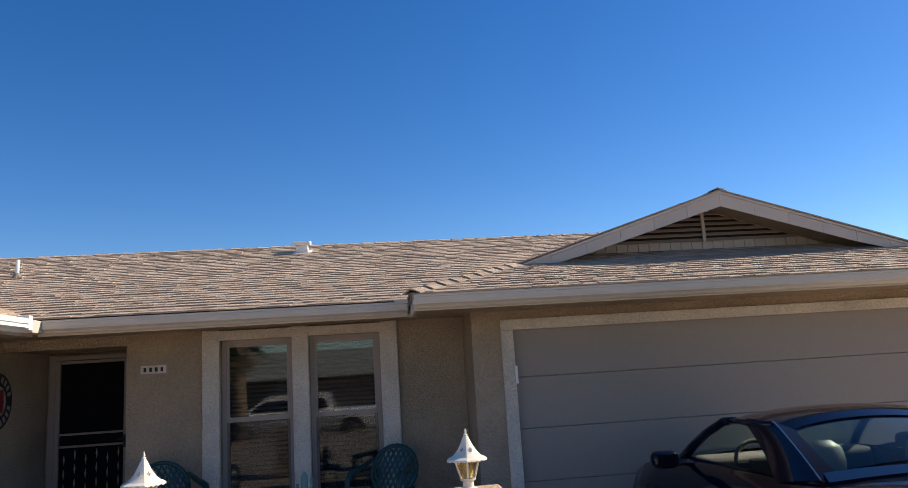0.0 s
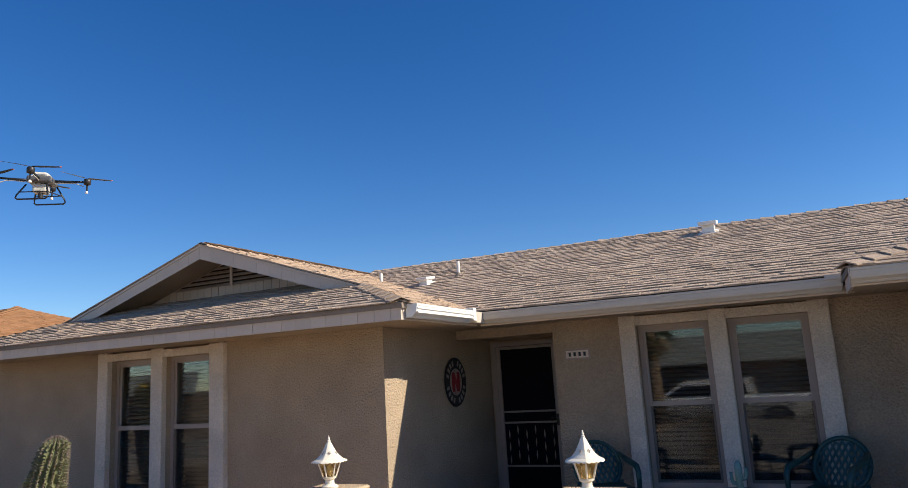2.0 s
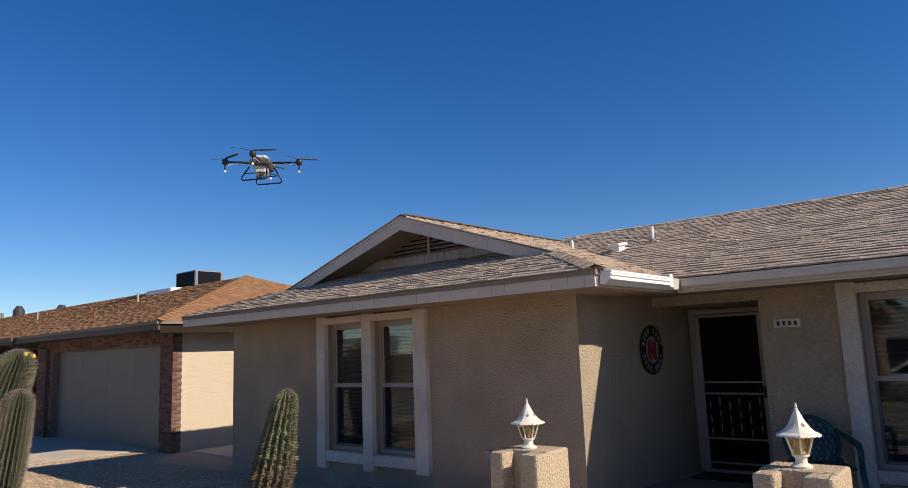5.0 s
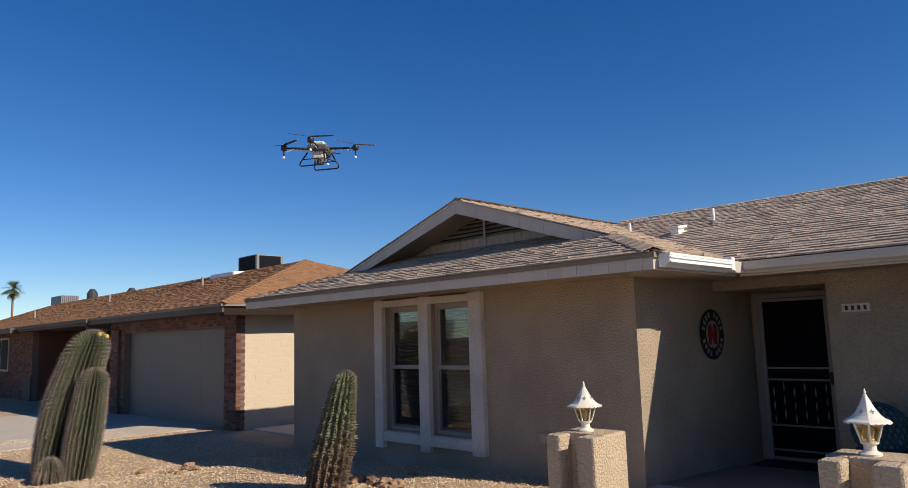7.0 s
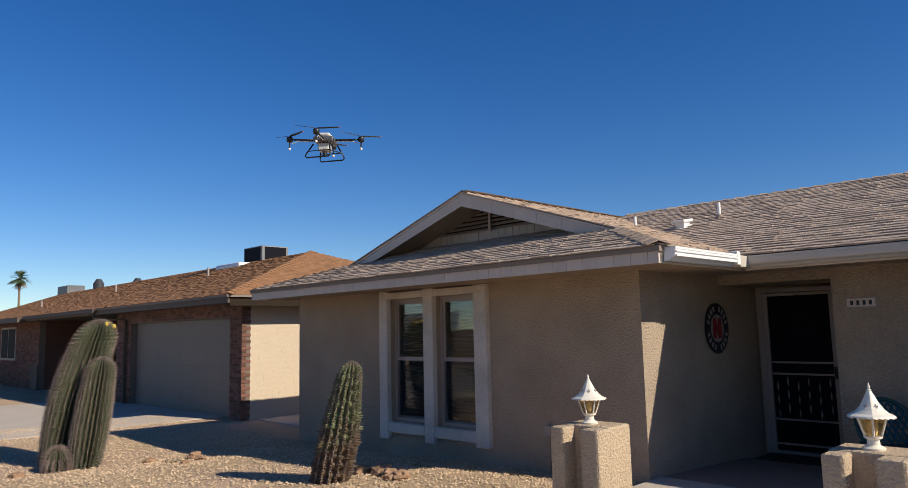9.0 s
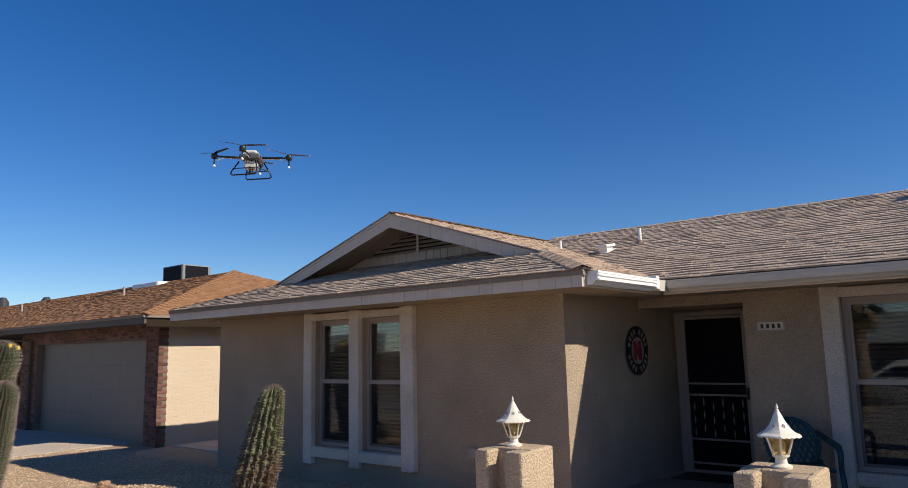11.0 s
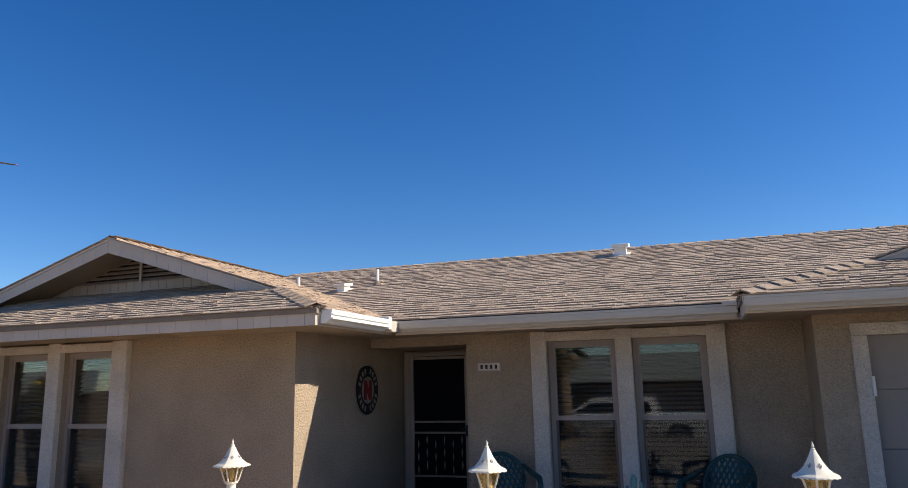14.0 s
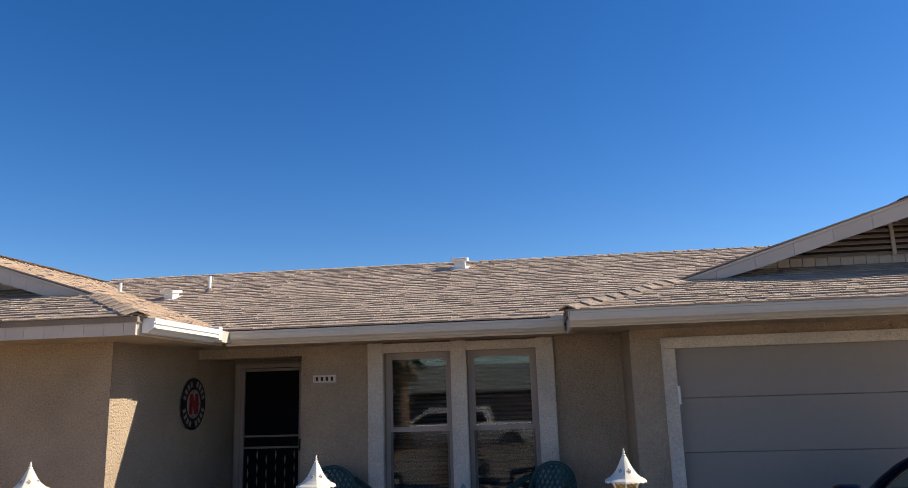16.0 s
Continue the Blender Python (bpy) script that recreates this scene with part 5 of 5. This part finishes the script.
def panel(rows, back):
    """A closed sheet through rows of points, with its inner face moved by back; its rims keep sharp edges."""
    bm = bmesh.new()
    rows = [[Vector(q) for q in row] for row in rows]
    if (rows[0][1] - rows[0][0]).cross(rows[1][0] - rows[0][0]).dot(Vector(back)) > 0:
        rows = [row[::-1] for row in rows]
    inner = [[q + Vector(back) for q in row] for row in rows]
    for sheet in (rows, inner):
        v = [[bm.verts.new(q) for q in row] for row in sheet]
        for p, q in zip(v, v[1:]):
            for j in range(len(p) - 1):
                bm.faces.new((p[j], p[j + 1], q[j + 1], q[j]) if sheet is rows else (p[j + 1], p[j], q[j], q[j + 1]))
    for a, b in ((rows[0], inner[0]), (rows[-1], inner[-1]), ([r[0] for r in rows], [r[0] for r in inner]), ([r[-1] for r in rows], [r[-1] for r in inner])):
        va, vb = [bm.verts.new(q) for q in a], [bm.verts.new(q) for q in b]
        for j in range(len(va) - 1):
            bm.faces.new((va[j], va[j + 1], vb[j + 1], vb[j]))
    return bm


def bent(p, q, r, u):
    """A point on the smooth curve from p over q to r."""
    return Vector(p) * (1 - u) * (1 - 2 * u) + Vector(q) * 4 * u * (1 - u) + Vector(r) * u * (2 * u - 1)


ACROSS = [i / 8 for i in range(-8, 9)]
rows = [[(x * w, y, z - 0.058 * abs(x) ** 2.6) for x in ACROSS] for y, w, z in ((0.37, 0.595, 1.245), (0.30, 0.605, 1.268), (0.14, 0.615, 1.290), (-0.06, 0.618, 1.302), (-0.22, 0.605, 1.296), (-0.31, 0.592, 1.280))]
part("hard_roof", panel(rows, (0, 0, -0.03)), NAVY, car, "glossy folding hard roof", smooth=True)
rows = [[(x * w, y, z + c * (1 - x * x) - 0.02 * abs(x) ** 3) for x in ACROSS] for y, w, z, c in ((-0.314, 0.588, 1.232, 0.046), (-0.40, 0.56, 1.198, 0.044))]
part("rear_header", panel(rows, (0, 0.01, -0.025)), NAVY, car, smooth=True)
rows = [[(x * w, y, z + c * (1 - x * x)) for x in ACROSS] for y, w, z, c in ((-0.404, 0.515, 1.188, 0.042), (-0.65, 0.55, 1.092, 0.045), (-0.90, 0.585, 0.990, 0.03))]
pane = part("rear_window", panel(rows, (0, 0.004, -0.005)), CAR_GLASS, car, "tinted rear window", smooth=True)
pane.visible_shadow = False
rows = [[(x * w, y, z + 0.02 * (1 - x * x)) for x in ACROSS] for y, w, z in ((-0.904, 0.66, 0.988), (-1.02, 0.70, 0.955))]
part("parcel_strip", panel(rows, (0, 0.005, -0.03)), NAVY, car, smooth=True)
for s in (-1, 1):
    part("windscreen_pillar", tube(bmesh.new(), [(s * 0.77, 0.92, 0.845), (s * 0.72, 0.74, 0.985), (s * 0.67, 0.56, 1.10), (s * 0.615, 0.37, 1.195), (s * 0.60, 0.20, 1.225)], 0.036, 8, [0.04, 0.038, 0.036, 0.034, 0.012]), NAVY, car, smooth=True)
    part("roof_rail", tube(bmesh.new(), [(s * 0.605, 0.36, 1.198), (s * 0.615, 0.12, 1.215), (s * 0.622, -0.10, 1.21), (s * 0.60, -0.30, 1.22)], 0.024, 8), NAVY, car, smooth=True)
    front = [(s * 0.628, 0.02, 1.205), (s * 0.695, -0.30, 1.065), (s * 0.80, -0.62, 0.90)]
    back = [(s * 0.590, -0.31, 1.232), (s * 0.652, -0.64, 1.105), (s * 0.712, -0.96, 0.955)]
    rows = []
    for j in range(9):
        f, r = bent(*front, j / 8), bent(*back, j / 8)
        rows.append([f.lerp(r, u / 6) + Vector((s * 0.010 * math.sin(math.pi * u / 6), 0, 0.006 * math.sin(math.pi * u / 6))) for u in range(7)])
    part("sail_panel", panel(rows, (-s * 0.012, 0.006, -0.012)), NAVY, car, "glossy navy roof quarter", smooth=True)
    edge = [(s * 0.51, -0.404, 1.190), (s * 0.55, -0.65, 1.094), (s * 0.585, -0.90, 0.992)]
    rows = [[bent(*back, j / 12) + Vector((-s * 0.004, -0.006, 0.002)), bent(*edge, j / 12)] for j in range(13)]
    part("window_border", panel(rows, (0, 0.004, -0.004)), SOFT_TOP, car, "black glass border", smooth=True)
    part("chrome_strip", tube(bmesh.new(), [bent(*back, j / 8) + Vector((s * 0.003, -0.006, 0.004)) for j in range(9)], 0.0042, 6), CHROME, car)
    mirror = part("door_mirror", soft_box(s * 1.04 - 0.108, s * 1.04 + 0.108, 0.50, 0.64, 0.853, 0.988, 0.055, 4), NAVY, car, smooth=True)
    # mirror face is coloured black in place of its dark reflection
    part("mirror_glass", boxes((s * 1.04 - 0.08, s * 1.04 + 0.08, 0.494, 0.499, 0.877, 0.965)), SOFT_TOP, mirror)
    part("mirror_stalk", tube(bmesh.new(), [(s * 0.80, 0.62, 0.87), (s * 0.88, 0.60, 0.885), (s * 0.95, 0.58, 0.89)], 0.026, 6), NAVY, car)
    part("tail_lamp", soft_box(s * 0.62 - 0.12, s * 0.62 + 0.12, -2.10, -2.03, 0.62, 0.74, 0.02), LAMP_RED, car)
    for y in (-1.32, 1.30):
        wheel(car, s * 0.80, y)
    seat = part("seat", soft_box(s * 0.36 - 0.22, s * 0.36 + 0.22, -0.52, -0.36, 0.35, 0.90, 0.06, 3), LEATHER, car, smooth=True)
    part("headrest", lathe(bmesh.new(), [(0.13, -0.13), (0.145, 0.0), (0.125, 0.08), (0.06, 0.13)], 16, Matrix.Translation((s * 0.36, -0.46, 0.98)) @ Matrix.Diagonal((1, 0.5, 1, 1))), LEATHER, seat, smooth=True)
pane = part("windscreen", solid(bmesh.new(), [(-0.72, 0.90, 0.865), (0.72, 0.90, 0.865), (0.575, 0.36, 1.195), (-0.575, 0.36, 1.195)], (0, -0.004, 0.006)), CAR_GLASS, car)
pane.visible_shadow = False
part("dashboard", soft_box(-0.72, 0.72, 0.55, 0.86, 0.55, 0.90, 0.06, 3), RUBBER, car, smooth=True)
steer = part("steering_wheel", tube(bmesh.new(), [(-0.36 + 0.18 * math.cos(a), 0.40 + 0.06 * math.sin(a), 0.86 + 0.165 * math.sin(a)) for a in [2 * math.pi * i / 24 for i in range(25)]], 0.017, 8), RUBBER, car, smooth=True)
part("hub", soft_box(-0.43, -0.29, 0.39, 0.43, 0.80, 0.90, 0.02), RUBBER, steer)
part("spoke", boxes((-0.52, -0.20, 0.405, 0.42, 0.845, 0.875)), RUBBER, steer)

# ---- across the street, seen in the window glass ----
truck = thing("pickup_truck", "white pickup truck parked at the far kerb", "truck", at=pose(1.2, -18.2, -0.42, 0, 0, 90) @ Matrix.Diagonal((1.05, 1.18, 1.0, 1.0)))
TS = [(-2.5, 0.80, 0.95), (-2.4, 0.90, 1.0), (-0.9, 0.92, 1.0), (1.0, 0.92, 1.02), (1.5, 0.91, 1.0), (2.3, 0.86, 0.92), (2.55, 0.70, 0.70)]
part("body", body_shell(TS, 9, 9), TRUCK_WHITE, truck, smooth=True)
bm = bmesh.new()
solid(bm, [(-0.74, -1.00, 1.0), (-0.74, 1.60, 1.0), (-0.70, 0.85, 1.56), (-0.70, -0.82, 1.58)], (1.44, 0, 0))
part("cab", bm, TRUCK_WHITE, truck)
for s in (-1, 1):
    part("side_window", solid(bmesh.new(), [(s * 0.745, -0.8, 1.06), (s * 0.745, 1.36, 1.06), (s * 0.715, 0.76, 1.49), (s * 0.715, -0.68, 1.50)], (s * 0.004, 0, 0)), MESH, truck)
    for y in (-0.55, 0.55):
        part("door_handle", soft_box(s * 0.93 - 0.02, s * 0.93 + 0.02, y - 0.10, y + 0.10, 0.86, 0.90, 0.008), RUBBER, truck)
    for y in (-1.0, 0.0, 1.1):
        part("door_seam", boxes((s * 0.922 - 0.004, s * 0.922 + 0.004, y - 0.008, y + 0.008, 0.38, 0.96)), RUBBER, truck)
    for y in (-1.5, 1.6):
        wheel(truck, s * 0.82, y, 0.36)

OPP_ROOF = material("grey green shingle", (0.30, 0.31, 0.28), 0.9, vary=0.2, scale=2, fine=20)
for shift in (0, -54):
    opp = thing("opposite_house", "low house across the street, walls browned dark for eave shade, grey shingle roof", "house", "houses across the street", at=pose(shift, 0, 0))
    # wall takes a dark brown in place of the deep eave shade
    part("wall", boxes((-24, 22, -36, -31, -0.8, 1.75)), NB_TRIM, opp)
    bm = bmesh.new()
    solid(bm, [(-25, -30.3, 1.7), (23, -30.3, 1.7), (19, -34.5, 3.15), (-21, -34.5, 3.15)], (0, 0, -0.08))
    part("roof", bm, OPP_ROOF, opp)
    for x in (-10, -4.5, 6, 12):
        part("window", boxes((x, x + 1.6, -31.0, -30.97, 0.1, 1.3)), MESH, opp)
    part("garage_door", boxes((-1.5, 3.5, -31.0, -30.97, -0.5, 1.5)), NB_DOOR, opp)
    for i in range(24):
        part("roof_course", boxes((-24.9 + 0.16 * i, 22.9 - 0.16 * i, -30.3 - 0.175 * i - 0.02, -30.3 - 0.175 * i, 1.70 + 0.0604 * i, 1.725 + 0.0604 * i)), OPP_ROOF, opp)
TRUNK = material("fibrous palm trunk", (0.20, 0.14, 0.09), 0.95, vary=0.3, scale=6, fine=40, bump=0.8, bump_scale=25)
FROND = material("palm frond", (0.06, 0.085, 0.03), 0.6, vary=0.2, island=0.4)
DEAD = material("dry palm thatch", (0.20, 0.14, 0.07), 0.9, vary=0.2, island=0.4)


def palm(at, height, r, crown, seed, label, thatch=34):
    rnd = random.Random(seed)
    t = thing("palm_tree", label, "palm tree", at=at)
    part("trunk", tube(bmesh.new(), [(0, 0, -0.4), (0.03, 0, height * 0.35), (0.0, 0.02, height * 0.7), (0, 0, height)], r, 12, [r * 1.25, r, r * 0.92, r * 0.9]), TRUNK, t, smooth=True)
    for name, mat, lo, hi, count in (("crown", FROND, -0.5, 1.3, 44), ("skirt", DEAD, -1.35, -0.75, thatch)):
        verts, faces = [], []
        for _ in range(count):
            a, e = rnd.random() * 6.283, rnd.uniform(lo, hi)
            d = Vector((math.cos(a) * math.cos(e), math.sin(a) * math.cos(e), math.sin(e)))
            side = Vector((-math.sin(a), math.cos(a), 0))
            o = Vector((0, 0, height))
            for k in range(9):
                f = (k - 4) / 4
                tip = o + d * crown * (1 - 0.25 * abs(f)) + side * crown * 0.42 * f + Vector((0, 0, -0.22 * crown * (1 if lo > -1 else 0.2)))
                base = o + d * crown * 0.4 + side * 0.02 * f
                b = len(verts)
                verts += [o + d * 0.05, base + side * 0.035 * crown, tip, base - side * 0.035 * crown]
                faces += [(b, b + 1, b + 2, b + 3)]
        me = bpy.data.meshes.new(name)
        me.from_pydata(verts, [], faces)
        me.materials.append(mat)
        ob = new(name, me)
        ob.parent = t
    return t


palm(pose(-0.5, -16.0, -0.3), 3.3, 0.24, 1.25, 3, "stocky palm with a fibrous trunk beside the street")
palm(pose(-75.0, 8.67, -0.2), 7.9, 0.11, 1.3, 9, "slender distant fan palm above the roofs", thatch=6)

# ---- farther house down the street ----
far = thing("far_house", "tan house with a brown shingle roof farther down the street", "house")
part("wall", boxes((-52, -33, 0, 10, -0.6, 2.4)), MORTAR, far)
bm = bmesh.new()
solid(bm, [(-53, -1, 2.35), (-31, -1, 2.35), (-35, 4.2, 4.05), (-49, 4.2, 4.05)], (0, 0, -0.1))
solid(bm, [(-31, -1, 2.35), (-31, 10, 2.35), (-35, 4.2, 4.05)], (0, 0, -0.1))
part("roof", bm, SHINGLE_FAR, far)
unit = thing("roof_air_conditioner", "pale evaporative cooler with vertical slats on a far roof", "air conditioner")
part("housing", soft_box(-41.8, -40.03, 3.0, 3.95, 3.7, 4.74, 0.04), DRONE_DARK, unit)
for i in range(9):
    part("slat", boxes((-40.028, -40.0, 3.02 + i * 0.104, 3.085 + i * 0.104, 4.1, 4.70)), DRONE_GREY, unit)
for x, y, z, r in ((-30.15, 1.5, 3.55, 0.20), (-26.63, 1.9, 3.36, 0.20)):
    t = thing("turbine_vent", "round galvanised turbine vent on a roof", "vent", "turbine vents")
    part("neck", lathe(bmesh.new(), [(r * 0.75, -1.2), (r * 0.75, 0.25)], 14, Matrix.Translation((x, y, z))), DRONE_GREY, t)
    part("turbine", lathe(bmesh.new(), [(r * 0.8, 0.25), (r * 1.15, 0.40), (r * 1.15, 0.62), (r * 0.5, 0.82)], 14, Matrix.Translation((x, y, z))), DRONE_DARK, t)

# ---- spiky plant by the brick wall ----
AGAVE = material("dark agave leaf", (0.025, 0.035, 0.022), 0.6, vary=0.2, piece=0.3)
agave = thing("agave", "dark spiky agave in front of the brick wall", "agave", at=pose(-28.6, -3.4, -0.08))
rnd = random.Random(12)
for i in range(26):
    a, e, ln = i * 2.4, rnd.uniform(1.05, 1.5), rnd.uniform(0.9, 1.7)
    d = Vector((math.cos(a) * math.cos(e), math.sin(a) * math.cos(e), math.sin(e)))
    bm = tube(bmesh.new(), [d * 0.02, d * ln * 0.5 + Vector((0, 0, 0.05)), d * ln], 0.05, 5, [0.05, 0.06, 0.008])
    part("leaf", bm, AGAVE, agave)
# block courses on the sunlit side wall
bme = mesh_of("block", soft_box(-0.004, 0.0005, 0.001, 0.449, 0.001, 0.117, 0.002, 1), BLOCK)
for r in range(22):
    for c in range(9):
        y0 = NY + 0.20 + c * 0.45 + (0.0, 0.21, 0.34, 0.12, 0.27)[r % 5]
        piece("block", bme, nb, pose(-10.728, y0, NZ + r * 0.118))

# ---- shingles of the house roof ----
def sl(k):
    return math.sqrt(1 + k * k)


shingles(roof, (-3.0, MG_Y - 0.06, MG_Z + 0.001), (1, 0, 0), (0, 1, K), [(0, 0), (10.5, 0), (10.5, (RIDGE_Y - MG_Y) * sl(K)), (0, (RIDGE_Y - MG_Y) * sl(K))], 1, singles=lambda a, b: 3.6 < a < 7.6 and b < 2.6)
d = W_GABLE_Y - WE_Y + 0.53
shingles(roof, (WL_X, WE_Y - 0.02, WE_Z), (1, 0, 0), (0, 1, KW), [(0, 0), (WR_X - WL_X, 0), (WR_X - WL_X - d * KW / wkr, d * sl(KW)), (d * KW / wkl, d * sl(KW))], 2, singles=lambda a, b: 2.0 < a and b < 1.3)
g = W_GABLE_Y - WE_Y
L = (WR_X - WRIDGE_X) * sl(wkr)
shingles(roof, (WR_X + 0.01, WE_Y, WE_Z), (0, 1, 0), (-1, 0, wkr), [(0, 0), (6.8, 0), (6.8, L), (g, L), (g, g * KW / wkr * sl(wkr))], 3)
d = G_GABLE_Y - GE_Y + 0.53
shingles(roof, (GL_X, GE_Y - 0.02, GE_Z), (1, 0, 0), (0, 1, KG), [(0, 0), (GR_X - GL_X, 0), (GR_X - GL_X - d * KG / gkr, d * sl(KG)), (d * KG / gkl, d * sl(KG))], 4, singles=lambda a, b: 0.2 < a < 5.5 and b < 1.3)
g = 3.2 - G_GABLE_Y
L = (GRIDGE_X - GL_X) * sl(gkl)
shingles(roof, (GL_X - 0.01, 3.2, GE_Z), (0, -1, 0), (1, 0, gkl), [(0, 0), (3.2 - GE_Y, 0), (g, (G_GABLE_Y - GE_Y) * KG / gkl * sl(gkl)), (g, L), (0, L)], 5)


g = 3.2 - W_GABLE_Y
L = (WRIDGE_X - WL_X) * sl(wkl)
shingles(roof, (WL_X - 0.01, 3.2, WE_Z), (0, -1, 0), (1, 0, wkl), [(0, 0), (3.2 - WE_Y, 0), (g, (W_GABLE_Y - WE_Y) * KW / wkl * sl(wkl)), (g, L), (0, L)], 6)
g = G_GABLE_Y - GE_Y
L = (GR_X - GRIDGE_X) * sl(gkr)
shingles(roof, (GR_X + 0.01, GE_Y, GE_Z), (0, 1, 0), (-1, 0, gkr), [(0, 0), (6.0, 0), (6.0, L), (g, L), (g, g * KG / gkr * sl(gkr))], 7)


def caps(p0, p1, parent, mat=SHINGLE, w=0.11, drop=0.03):
    """Overlapping cap shingles along a ridge or hip."""
    p0, p1 = Vector(p0), Vector(p1)
    d = (p1 - p0).normalized()
    side = d.cross(Vector((0, 0, 1))).normalized()
    n = int((p1 - p0).length / 0.20)
    for i in range(n):
        o = p0 + d * (i * 0.20)
        c = o + d * 0.13
        pts = []
        for s, lift in ((0, 0.034), (0.26, 0.012)):
            for k, z in ((-w, -drop), (0, 0.012), (w, -drop)):
                pts.append(o + d * s + side * k + Vector((0, 0, z + lift)) - c)
        low = [q - Vector((0, 0, 0.012)) for q in pts]
        me = bpy.data.meshes.new("cap_shingle")
        me.from_pydata(pts + low, [], [(0, 1, 4, 3), (1, 2, 5, 4), (0, 6, 7, 1), (1, 7, 8, 2), (3, 9, 6, 0), (2, 8, 11, 5)])
        me.materials.append(mat)
        piece("cap_shingle", me, parent, Matrix.Translation(c))


caps((-3, RIDGE_Y, RIDGE_Z), (9, RIDGE_Y, RIDGE_Z), roof)
hz = WE_Z + KW * (W_GABLE_Y - WE_Y)
caps((WR_X, WE_Y, WE_Z + 0.01), (WR_X - (hz - WE_Z) / wkr, W_GABLE_Y, hz + 0.01), roof)
hz = GE_Z + KG * (G_GABLE_Y - GE_Y)
caps((GL_X, GE_Y, GE_Z + 0.01), (GL_X + (hz - GE_Z) / gkl, G_GABLE_Y, hz + 0.01), roof)
caps((WRIDGE_X, W_GABLE_Y, WRIDGE_Z), (WRIDGE_X, 2.2, WRIDGE_Z), roof)
caps((GRIDGE_X, G_GABLE_Y, GRIDGE_Z), (GRIDGE_X, 2.2, GRIDGE_Z), roof)
caps((-10.10, -2.40, 2.58), (NRX, NRY, NRZ + 0.01), nb, SHINGLE_FAR)
